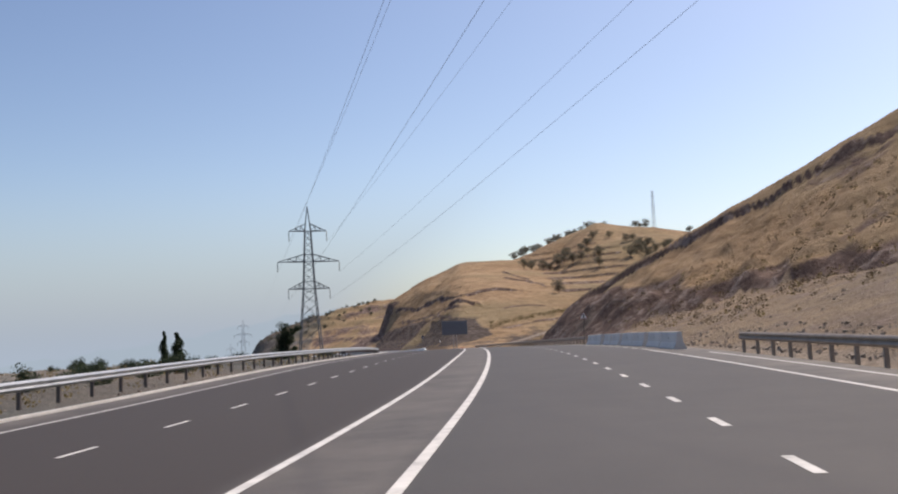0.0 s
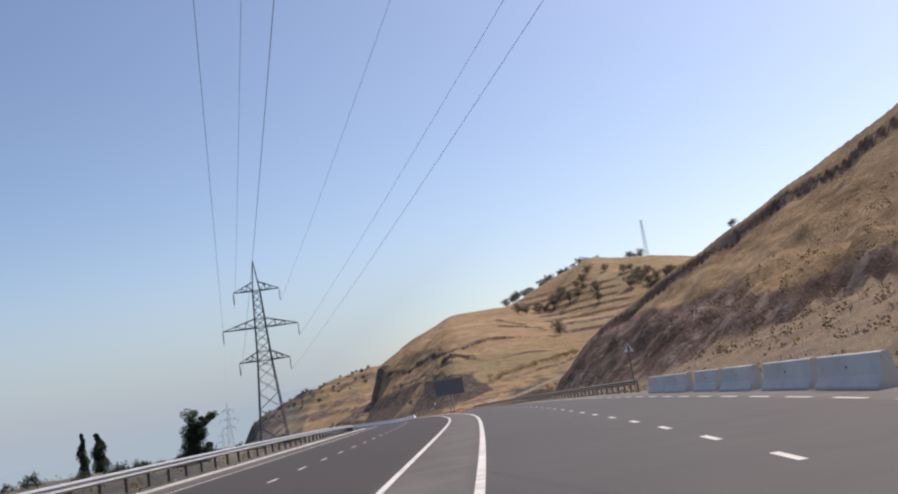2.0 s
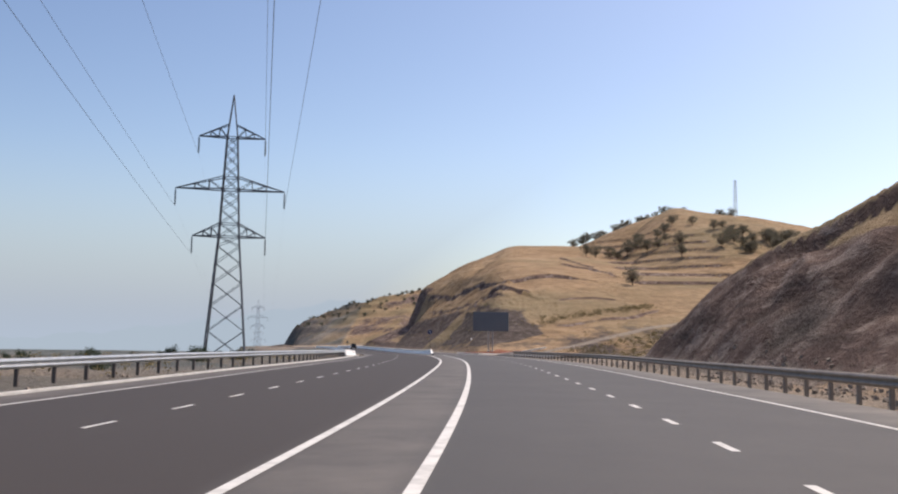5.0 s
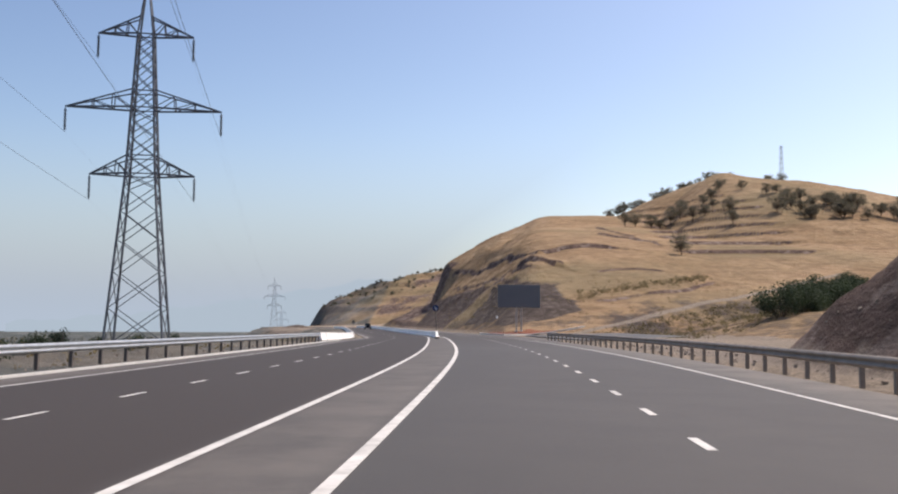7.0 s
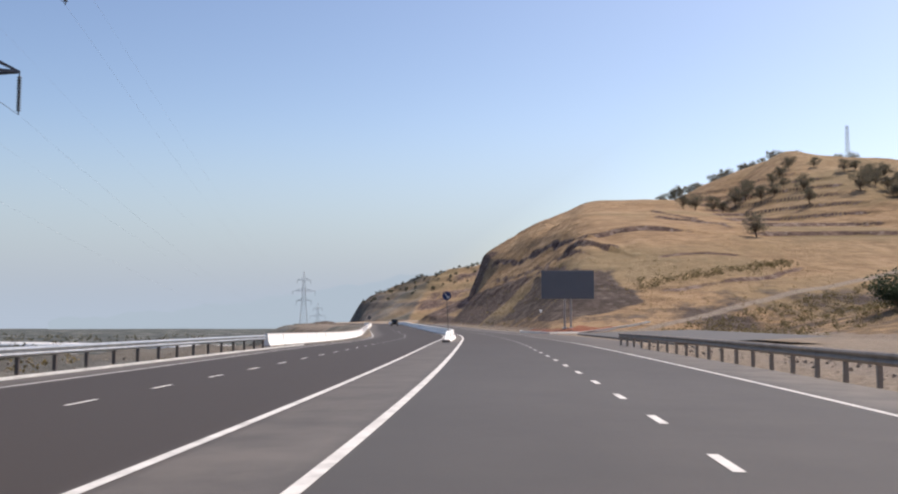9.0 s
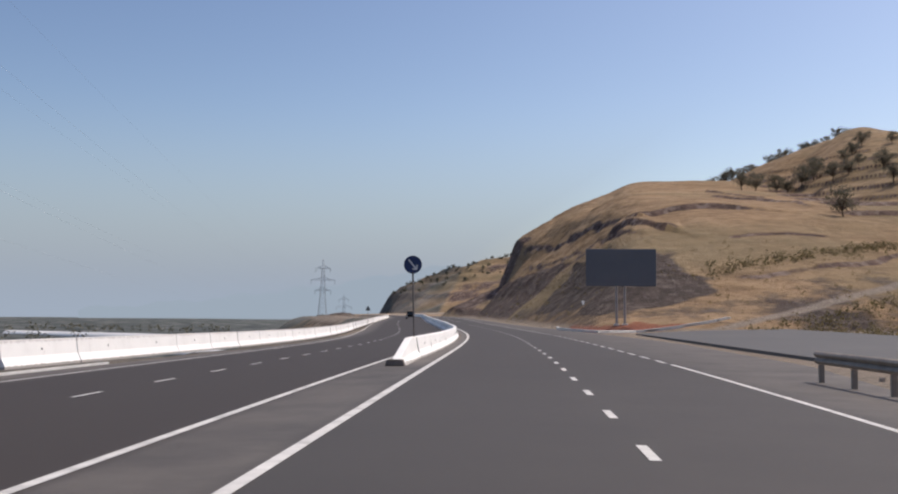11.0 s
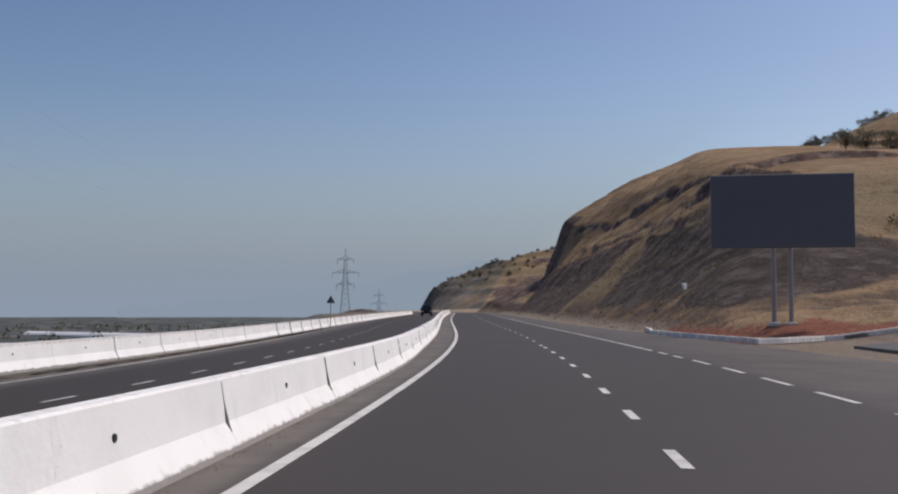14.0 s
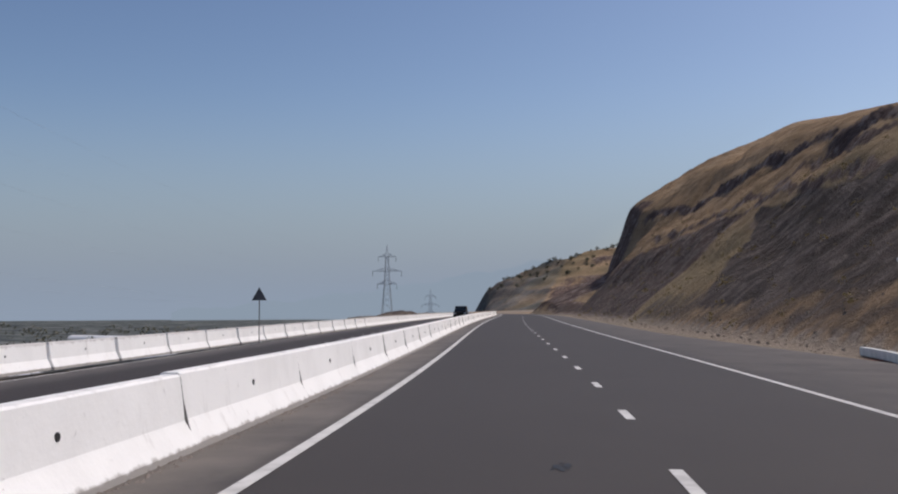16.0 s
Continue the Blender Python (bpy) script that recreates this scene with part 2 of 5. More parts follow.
    red = ramp(n, l, fine, [(0.3, (0.2, 0.07, 0.045)), (0.7, (0.33, 0.13, 0.085))])
    wob = n.new("ShaderNodeMath")
    wob.operation = 'MULTIPLY_ADD'
    l.new(mid, wob.inputs[0])
    wob.inputs[1].default_value = 0.9
    l.new(att["rock"], wob.inputs[2])
    sharp = ramp(n, l, wob.outputs[0], [(0.78, (0, 0, 0)), (1.12, (1, 1, 1))])
    c = mixc(n, l, sharp, grass, rock)
    wob2 = n.new("ShaderNodeMath")
    wob2.operation = 'MULTIPLY_ADD'
    l.new(mid, wob2.inputs[0])
    wob2.inputs[1].default_value = 0.8
    l.new(att["scree"], wob2.inputs[2])
    c = mixc(n, l, ramp(n, l, wob2.outputs[0], [(0.75, (0, 0, 0)), (1.0, (1, 1, 1))]), c, scree)
    c = mixc(n, l, att["soil"], c, soil)
    c = mixc(n, l, att["field"], c, field)
    c = mixc(n, l, att["red"], c, red)
    l.new(c, p.inputs["Base Color"])
    p.inputs["Roughness"].default_value = 0.95
    p.inputs["Specular IOR Level"].default_value = 0.15
    h = n.new("ShaderNodeMath")
    h.operation = 'MULTIPLY_ADD'
    l.new(mid, h.inputs[0])
    h.inputs[1].default_value = 2.0
    l.new(fine, h.inputs[2])
    bump(n, l, h.outputs[0], 0.85, 0.45, p)
    return m


M_GROUND = ground_mat()

# ---- the road's line: C2, the right-hand solid line beside the median, carries offset 0 ----
KN = np.array([-160, -60, 0, 25, 50, 75, 100, 130, 160, 190, 215, 240, 265, 290, 320, 360, 420, 480, 560, 660, 780], float)
CX = np.array([-7.842, -4.542, -1.34, -0.03, 0.51, 0.51, 0.07, -1.53, -3.91, -7.51, -10.93, -14.61, -18.94, -24.42, -32.05, -42.24, -56.7359, -71.7359, -95.2359, -133.236, -198.236], float)
CZ = np.array([-2.77348, -1.47348, -0.67, -0.3, 0.13, 0.29, 0.33, 0.26, 0.14, -0.07, -0.29, -0.62, -0.89, -1.09, -1.21, -1.32, -1.57023, -1.97023, -2.67023, -3.62023, -4.62023], float)


def spline_slopes(c):
    n, h = len(KN), np.diff(KN)
    a, b = np.zeros((n, n)), np.zeros((n, n))
    a[0, 0] = a[-1, -1] = 1
    for i in range(1, n - 1):
        a[i, i - 1:i + 2] = h[i - 1], 2 * (h[i - 1] + h[i]), h[i]
        b[i, i - 1:i + 2] = 6 / h[i - 1], -6 / h[i - 1] - 6 / h[i], 6 / h[i]
    return np.linalg.solve(a, b @ c)


CX2, CZ2 = spline_slopes(CX), spline_slopes(CZ)


def spline(c, m, y):
    y = np.asarray(y, float)
    yc, h = np.clip(y, KN[0], KN[-1]), np.diff(KN)
    i = np.clip(np.searchsorted(KN, yc) - 1, 0, len(KN) - 2)
    a = (KN[i + 1] - yc) / h[i]
    b = 1 - a
    return a * c[i] + b * c[i + 1] + ((a**3 - a) * m[i] + (b**3 - b) * m[i + 1]) * h[i]**2 / 6


def road_x(y):
    return spline(CX, CX2, y)


def road_slope(y):
    return road_x(np.asarray(y) + 0.5) - road_x(np.asarray(y) - 0.5)


def cross_fall(y, d):
    right, left = np.interp(y, [0, 130, 265], [0.0100, -0.0124, -0.0104]), np.interp(y, [0, 130, 265], [0.0244, 0.0086, 0.0353])
    return np.where(d > 0, right, left) * np.clip(d, -14, 18)


def road_point(y, d, up=0.0):
    """The place at offset d (to the right) from the road's line where it passes y."""
    s = float(road_slope(y))
    k = math.sqrt(1 + s * s)
    return Vector((float(road_x(y)) + d / k, y - d * s / k, float(spline(CZ, CZ2, y)) + float(cross_fall(y, d)) + up))


def road_turn(y):
    return -math.atan(float(road_slope(y)))


def road_frame(x, y):
    s = road_slope(y)
    d = (x - road_x(y)) / np.sqrt(1 + s * s)
    yf = y + d * s / np.sqrt(1 + s * s)
    return d, yf


# ---- helpers for meshes ----


def part(name, bm, material, parent=None, label="", smooth=False):
    me = bpy.data.meshes.new(name)
    bm.to_mesh(me)
    bm.free()
    if smooth:
        me.shade_smooth()
    me.materials.append(material)
    ob = new(name, me)
    if parent is not None:
        ob.parent = parent
    return tagged(ob, label=label)


def mesh_part(name, verts, faces, material, parent=None, label="", smooth=False):
    me = bpy.data.meshes.new(name)
    me.from_pydata([tuple(v) for v in verts], [], [tuple(f) for f in faces])
    me.update()
    if smooth:
        me.shade_smooth()
    me.materials.append(material)
    ob = new(name, me)
    if parent is not None:
        ob.parent = parent
    return tagged(ob, label=label)


def box_into(bm, sx, sy, sz, m=None, bevel=0.0):
    """A block centred on its base."""
    r = bmesh.ops.create_cube(bm, size=1)
    vs = r["verts"]
    bmesh.ops.scale(bm, vec=(sx, sy, sz), verts=vs)
    bmesh.ops.translate(bm, vec=(0, 0, sz / 2), verts=vs)
    if bevel:
        es = list({e for v in vs for e in v.link_edges})
        q = bmesh.ops.bevel(bm, geom=es, offset=bevel, segments=1, affect='EDGES')
        vs = list({v for f in q["faces"] for v in f.verts} | {v for v in vs if v.is_valid})
    if m is not None:
        bmesh.ops.transform(bm, matrix=m, verts=vs)
    return vs


def rod_into(bm, a, b, r, sides=5, r2=None):
    a, b = Vector(a), Vector(b)
    length = (b - a).length
    m = Matrix.Translation((a + b) / 2) @ (b - a).to_track_quat("Z", "Y").to_matrix().to_4x4()
    return bmesh.ops.create_cone(bm, cap_ends=True, segments=sides, radius1=r, radius2=r if r2 is None else r2, depth=length, matrix=m)["verts"]


def bar_mesh(name, bars, material, parent=None, label=""):
    """Square steel bars, joined: (a, b, thickness)."""
    verts, faces = [], []
    for a, b, w in bars:
        a, b = Vector(a), Vector(b)
        q = (b - a).to_track_quat("Z", "Y").to_matrix()
        k = len(verts)
        for end in (a, b):
            for sx, sy in ((-1, -1), (1, -1), (1, 1), (-1, 1)):
                verts.append(end + q @ Vector((sx * w / 2, sy * w / 2, 0)))
        faces += [(k, k + 1, k + 5, k + 4), (k + 1, k + 2, k + 6, k + 5), (k + 2, k + 3, k + 7, k + 6), (k + 3, k, k + 4, k + 7), (k + 3, k + 2, k + 1, k), (k + 4, k + 5, k + 6, k + 7)]
    return mesh_part(name, verts, faces, material, parent, label)


def ribbon(name, ys, d0, d1, up, material, parent=None, thick=0.0, label=""):
    """A strip that follows the road between two offsets (numbers, or functions of y); with thickness it has sides."""
    f0, f1 = (d0 if callable(d0) else (lambda y: d0)), (d1 if callable(d1) else (lambda y: d1))
    verts, faces = [], []
    for y in ys:
        a, b = f0(y), f1(y)
        row = [road_point(y, a, up), road_point(y, b, up)]
        if thick:
            row = [road_point(y, a, up - thick)] + row + [road_point(y, b, up - thick)]
        verts += row
    w = 4 if thick else 2
    for i in range(len(ys) - 1):
        for j in range(w - 1):
            k = i * w + j
            faces.append((k, k + 1, k + 1 + w, k + w))
    return mesh_part(name, verts, faces, material, parent, label)


def empty(name, place=(0, 0, 0), turn=0.0):
    e = new(name)
    e.matrix_world = Matrix.Translation(place) @ Matrix.Rotation(turn, 4, 'Z')
    return e


# ---- the lie of the land ----


def hash2(i, j, seed):
    h = (i.astype(np.int64) * 374761393 + j.astype(np.int64) * 668265263 + seed * 982451653) & 0x7fffffff
    h = ((h ^ (h >> 13)) * 1274126177) & 0x7fffffff
    return ((h ^ (h >> 16)) & 0xffff) / 65535.0


def value_noise(x, y, seed=0):
    i, j = np.floor(x), np.floor(y)
    u, v = x - i, y - j
    u, v = u * u * (3 - 2 * u), v * v * (3 - 2 * v)
    a, b, c, d = hash2(i, j, seed), hash2(i + 1, j, seed), hash2(i, j + 1, seed), hash2(i + 1, j + 1, seed)
    return (a + (b - a) * u + (c - a) * v + (a - b - c + d) * u * v) * 2 - 1


def fbm(x, y, size, octaves=5, seed=0):
    out, amp = np.zeros_like(np.asarray(x, float)), 1.0
    for o in range(octaves):
        out = out + amp * value_noise(x / size + 17.3 * o, y / size - 9.1 * o, seed + o)
        size, amp = size / 2.03, amp * 0.5
    return out


def smooth(a, b, v):
    t = np.clip((v - a) / (b - a), 0, 1)
    return t * t * (3 - 2 * t)


def smin(a, b, k):
    h = np.clip(0.5 + 0.5 * (b - a) / k, 0, 1)
    return b + (a - b) * h - k * h * (1 - h)


# ledges that run along the second hill's slope: height of the step and its line in plan
LEDGES = [
    (1.3, [(-46, 506), (-25, 449), (-17, 425), (-10.5, 395), (-7, 384), (0, 388.5), (6.5, 391), (15, 386), (22, 382), (28.5, 378.5)]),
    (0.9, [(-42, 474), (-36.6, 460), (-26.7, 425.7), (-20.3, 402), (-14.4, 385), (-11, 378), (-7.9, 363), (-5.3, 357), (-1, 350)]),
    (0.8, [(-30, 405.7), (-22, 398), (-17, 388), (-12, 361.5), (-9, 342), (-4, 334)]),
    (0.9, [(10, 449), (21, 424), (28.5, 391)]),
    (0.8, [(11, 480), (17, 450), (24, 424)]),
    (1.9, [(-13, 386), (-9, 376), (-6, 369), (-2, 362), (2, 366)]),
    (0.7, [(4, 325.5), (10, 324), (19, 332), (27.5, 338), (37, 351)]),
    (0.5, [(7, 352), (15, 356), (26, 357)]),
]


def ledge_steps(x, y):
    """Rise of the small ledges and the share of bare rock on their risers."""
    rise, bare = np.zeros_like(x), np.zeros_like(x)
    near = (x > -60) & (x < 60) & (y > 310) & (y < 520)
    if not np.any(near):
        return rise, bare
    px, py = x[near], y[near]
    jog = 0.5 * fbm(px, py, 9, 3, 57)
    r_, b_ = np.zeros_like(px), np.zeros_like(px)
    for h, pts in LEDGES:
        best, sign, along = np.full_like(px, 1e9), np.zeros_like(px), np.zeros_like(px)
        total = sum(math.dist(a, b) for a, b in zip(pts[:-1], pts[1:]))
        run = 0.0
        for (ax, ay), (bx, by) in zip(pts[:-1], pts[1:]):
            length = math.dist((ax, ay), (bx, by))
            ux, uy = (bx - ax) / length, (by - ay) / length
            t = np.clip((px - ax) * ux + (py - ay) * uy, 0, length)
            qx, qy = px - ax - t * ux, py - ay - t * uy
            q = np.hypot(qx, qy)
            m = q < best
            best = np.where(m, q, best)
            sign = np.where(m, np.where(ux * qy - uy * qx >= 0, 1.0, -1.0), sign)
            along = np.where(m, (run + t) / total, along)
            run += length
        s = best * sign + jog
        fade = smooth(0.0, 0.12, along) * (1 - smooth(0.86, 1.0, along)) * (0.7 + 0.3 * smooth(-0.4, 0.3, fbm(px, py, 12, 2, 91)))
        r_ = r_ + fade * h * (smooth(-0.9, 0.9, s) - 0.5) * np.exp(-best / 5.0)
        b_ = np.maximum(b_, fade * min(1.0, 0.45 + 0.45 * h) * (1 - smooth(0.25, 0.75 + 0.25 * h, np.abs(s))))
    rise[near], bare[near] = r_, b_
    return rise, bare


# the third hill's spine: plan and height
SPINE = [(22, 626, 50), (36, 612, 54.5), (57, 587, 59.5), (73, 566, 65.5), (106, 612, 70), (150, 745, 76)]


# the island's edge towards the side road: distance from the road's axis, and along it
ISLE_D = [14.2, 15.2, 19.2, 22.0, 24.6, 27.2, 31.0]
ISLE_Y = [286.4, 287.2, 291.9, 292.5, 293.1, 294.1, 296.0]


def land(x, y):
    """Height and the shares of rock, soil, field and red earth."""
    x, y = np.asarray(x, float), np.asarray(y, float)
    d, yf = road_frame(x, y)
    base = spline(CZ, CZ2, yf) + cross_fall(yf, d) - 0.06
    rise, bare = ledge_steps(x, y)
    x, y = x + 0.0088 * y, y - np.interp(y, [200, 290, 335, 410, 520], [0, 3.5, 3.5, 1, 0])
    wob = fbm(x, y, 22, 5, 3)
    rough = fbm(x, y, 5, 4, 11)

    # first hill: a cut face beside the road, a crest that climbs away from it and a steep far flank
    face = 0.66 * x + 0.131 * np.maximum(y, 60) + 0.03 * np.maximum(60 - y, 0) - 25.0
    crest = 169.8 - 0.9 * x + 0.4 * wob
    lumps = fbm(x, 0.7 * y, 4.6, 3, 29)
    broken = 0.6 * rough + 1.5 * np.abs(lumps) * (0.3 + 0.7 * smooth(10, 6, face)) - 0.5
    # a steep lip under the crest, which runs on into the slope as a scarp
    lip = crest - y - 0.6 * wob
    edge1 = np.interp(x, [14, 18, 30, 36, 44], [0.9, 1.5, 2.4, 4.5, 9.5])
    scarp = np.interp(x, [15, 19, 24, 36, 60], [0.4, 0.9, 1.1, 1.0, 1.0])
    h1 = face + 0.5 * wob * smooth(1, 8, face) * smooth(0, 8, lip) + broken * smooth(0.5, 4, face) * (0.25 + 0.75 * smooth(1, 6, lip))
    h1 = h1 + scarp * smooth(0.85, -0.85, lip - edge1) - 0.95 * np.maximum(0, y - crest)
    h1 = np.minimum(h1, 70 + 0.1 * face)
    h1 = smin(h1, 1.35 * (d - 13.2) + 0.5 * rough, 1.2)
    talus = np.where(y < 112, 0.33 * (d - 11.8), 0.3 * (d - 13)) + 0.25 * rough
    talus = np.minimum(talus, 2.6 + 2.0 * smooth(110, 84, y)) - 0.8 * np.maximum(0, y - 128)
    h1 = np.maximum(h1, talus)

    # second hill: rises from the side valley and from the road's cut, a ridge to its summit, terraces above
    u = d - 16.5 - 7 * smooth(469, 473, yf) * (1 - smooth(7, 17, d - 16.5))
    t = y - 298 + 1.5 * wob - 0.18 * np.maximum(0, x - 15)
    slope = np.where(t < 100, 0.25 * t, 25 + 0.155 * (t - 100)) - 1.6 * smooth(60, 130, t) * (1 - smooth(190, 224, t))
    steep = 1 + 0.95 * smooth(430, 535, y)
    side = np.where(u < 16, 0.78 * u * steep, np.where(u < 26, 12.5 * steep + (1.2 - 0.6 * smooth(430, 535, y)) * (u - 16), 12.5 * steep + (12 - 6 * smooth(430, 535, y)) + 0.62 * (u - 26)))
    strata = fbm((np.maximum(side, 0) + 0.03 * y), 0.02 * y, 7, 3, 23)
    side = side + 0.9 * strata * smooth(2, 8, side) * (1 - smooth(24, 36, side))
    ribs = fbm(yf + 0.55 * u, 0.22 * u, 11, 4, 67)
    side = side + 0.8 * wob * smooth(2, 10, side) + 0.5 * rough * smooth(1, 6, side) + 0.7 * np.abs(ribs) * smooth(0.5, 5, side) * (1 - smooth(18, 30, side)) - 0.4 * smooth(1, 5, side)
    h2 = smin(slope, side, 3.0) - 0.75 * np.maximum(0, y - 534 - 0.28 * np.minimum(0, x))
    h2 = h2 + rise - 2.2 * np.exp(-((x + 12.5) / 7)**2) * smooth(455, 490, y) - 1.3 * np.exp(-((d - 43) / 5)**2) * smooth(350, 365, yf) * smooth(432, 402, yf)
    # third hill behind, with terraces and trees
    dx = np.where(x < 75, (x - 75) * 2.4, (x - 75) * 0.8)
    r = np.sqrt(dx * dx + (y - 556)**2)
    h3 = 66 - 0.32 * (np.sqrt(r * r + 225) - 15) + 0.9 * wob
    for (ax, ay, az), (bx, by, bz) in zip(SPINE[:-1], SPINE[1:]):
        length = (bx - ax)**2 + (by - ay)**2
        k = np.clip(((x - ax) * (bx - ax) + (y - ay) * (by - ay)) / length, 0, 1)
        away = np.hypot(x - ax - k * (bx - ax), y - ay - k * (by - ay))
        h3 = np.maximum(h3, az + (bz - az) * k - (0.6 if bx < 80 else 0.47) * (np.sqrt(away * away + 64) - 8) + 0.8 * wob)
    hills = np.maximum(h2, h3)
    terr = smooth(17, 20, hills) * (1 - smooth(48, 54, hills)) * smooth(29, 39, x) * (1 - smooth(70, 77, x)) * smooth(372, 385, y) * smooth(-0.9, -0.2, fbm(x, y, 26, 2, 41) + 0.2)
    step = (hills + 0.35 * wob - 0.02 * x + 4.2) / 4.1
    frac = step - np.floor(step)
    hills = hills + terr * 4.1 * 0.3 * (smooth(0.78, 0.92, frac) - frac)
    # low bank on the far side of the side valley's mouth
    bank = 0.12 * (x - 30) + 0.05 * (y - 280) + 0.8 * wob
    bank = np.minimum(bank, 14 + 0.12 * (x - 60)) - 40 * (1 - smooth(150, 215, y - 0.2 * x)) - 6 * (1 - smooth(28, 44, d))
    # the farthest hill in view beyond the bend
    ridge = np.interp(x - 11.3, [-330, -309, -298, -286, -261, -239, -206, -176, -150, -60, 100], [-30, -6, 14, 21, 32, 39, 48, 55, 61, 66, 40]) + 1.5 * wob
    fold = fbm(x + 0.4 * y, 0.3 * y, 60, 4, 31)
    h4 = ridge - (0.36 + 0.5 * smooth(-262, -292, x)) * np.maximum(0, 1280 - y - 6 * fold) - 0.5 * np.maximum(0, y - 1292)
    h4 = h4 + 1.8 * smooth(-0.5, 0.5, np.sin(h4 * 0.62 + 0.8 * fold)) * smooth(2, 8, h4)
    hill = np.maximum.reduce([h1, hills, np.minimum(bank, 40), h4])
    z = np.where(d > 0, np.maximum(base, np.where(d > 12.2, hill, -99)), base)
    z = np.where(d > 11, z, base)
    z = np.where((h4 > base) & (y > 1050), np.maximum(z, h4), z)

    # valley side
    edge = np.interp(yf, [-50, 195, 235, 420, 500, 570, 700], [44, 46, 15.5, 15, 24, 46, 30])
    out = -d - edge + 1.5 * wob
    fall = np.where(out > 0, np.minimum(0.55 * out, 1e9), 0)
    left = base - 0.35 * smooth(11.5, 15, -d) + 0.3 * rough * smooth(14, 18, -d) - fall
    mound = -1.9 + 0.6 * rough - 2.0 * (((d + 28) / 8)**2 + ((yf - 556) / 38)**2)
    mound = np.where((d < -14) & (d > -46) & (yf > 480) & (yf < 630), mound, -99)
    left = np.maximum(np.maximum(left, mound), -25 + 0.6 * wob * smooth(0, 5, out))
    z = np.where(d < -11, left, z)
    z = np.where((y > 640) & (d < -14), np.minimum(z, -20), z)
    # settle under the road and the kerbs
    z = np.where((d > -12) & (d < 11), base - 0.12, z)
    z = np.where(y > 1050, np.maximum(z, h4), z)

    high = z - base
    gx = np.where(d > 0, 1.0, 0.0)
    onface = (h1 >= hill - 0.01) & (d > 12)
    # the first hill's face: dark broken rock, dry grass above it, rock colour under the crest that also paints the
    # lip's shade
    top1 = 6.4 - 0.8 * smooth(120, 100, y) + 0.06 * np.maximum(0, d - 21) + 1.1 * wob
    rock = np.where(onface, np.where(face > talus + 0.3, 0.34 * fbm(x, y, 9, 3, 83) + 0.98 - 0.8 * smooth(-1.2, 1.4, high - top1), 0.2), 0)
    rock = np.maximum(rock, np.where(onface & (high > 3), 0.75 * smooth(1.2, 0.5, np.abs(lip - edge1)), 0))
    scree = np.where(onface & (face > talus + 0.3), (1 - smooth(-2.5, 0.5, high - top1)) * (0.02 + 0.6 * fbm(x, y, 7, 3, 77)), 0)
    # the road's cut in the second hill: dark brown walls, olive ribs between, a grey gully
    cut = (d > 12) & (u < 26) & (y > 300) & (y < 640)
    lean = yf - 0.9 * (high - 5) + 1.5 * rough
    top2 = np.interp(yf, [385, 400, 453, 466, 474], [11, 12.6, 11.2, 7, 3]) + 0.8 * wob
    dark = smooth(382, 387, lean) * (1 - smooth(-0.8, 0.8, high - top2)) * smooth(-0.2, 0.8, high)
    top3 = np.interp(yf, [300, 305, 313, 321, 330, 345, 380, 392], [4.0, 5.4, 7.6, 9.3, 10.8, 11.6, 12.2, 9]) + 0.8 * wob
    low3 = np.interp(yf, [303, 325, 352], [1.5, 2.2, 1.4]) + 0.2 * np.maximum(0, d - 19) * smooth(330, 318, yf)
    gully = (1 - smooth(33, 37, d - 0.1 * np.maximum(0, yf - 325) + 1.5 * rough)) * smooth(301, 304, yf + 0.1 * (d - 18)) * (1 - smooth(350, 354, yf - 2.7 * (high - 1.5) + 1.5 * rough)) * (1 - smooth(-0.8, 0.8, high - top3)) * smooth(-0.5, 0.6, high - low3)
    band = (0.25 + 0.75 * strata) * smooth(326, 340, yf) * (1 - smooth(9, 13, high)) * (1 - 0.8 * smooth(350, 356, yf - 2.7 * (high - 1.5)) * smooth(388, 380, lean))
    end = smooth(488, 500, yf) * (high > 3) * (high < 27)
    rock = np.maximum(rock, np.where(cut, np.maximum.reduce([dark * 0.95, end * 0.8, np.clip(band, 0, 0.62)]), 0))
    scree = np.maximum(scree, np.where(cut, np.maximum(gully * (0.78 + 0.22 * fbm(x, y, 6, 3, 37)), dark * 0.5), 0))
    scree = np.maximum(scree, np.where((d > 13) & (d < 32) & (yf < 376) & (yf > 299) & (high > 0.25), 0.5 * (1 - smooth(2.2, 4.4, high)), 0))
    scree = np.maximum(scree, np.where((d > 22) & (x > 20) & (x < 75) & (y > 246) & (y < 312 + 0.5 * (x - 20)), 0.42, 0))
    scree = np.maximum(scree, np.where((d > 24) & (x > -2) & (x < 60) & (y > 290) & (y < 352), (0.42 + 0.3 * fbm(x, y, 9, 3, 19)) * (1 - smooth(6, 11, high)), 0))
    rock = np.maximum(rock, np.where(d > 12, bare * 0.95, 0))
    # terrace risers darkened by the rock colour, painting their shade and scrub
    rock = np.maximum(rock, gx * terr * 0.75 * smooth(0.79, 0.84, frac) * (1 - smooth(0.88, 0.93, frac)))
    soil = np.where((np.abs(d) > 8) & (high < 0.5) & (high > -2) & (np.abs(d) < 46), 0.85, 0.0)
    soil = np.where(onface & (face <= talus + 0.3), 0.4, soil)
    rock = np.where(onface & (face <= talus + 0.3), 0.36, rock)
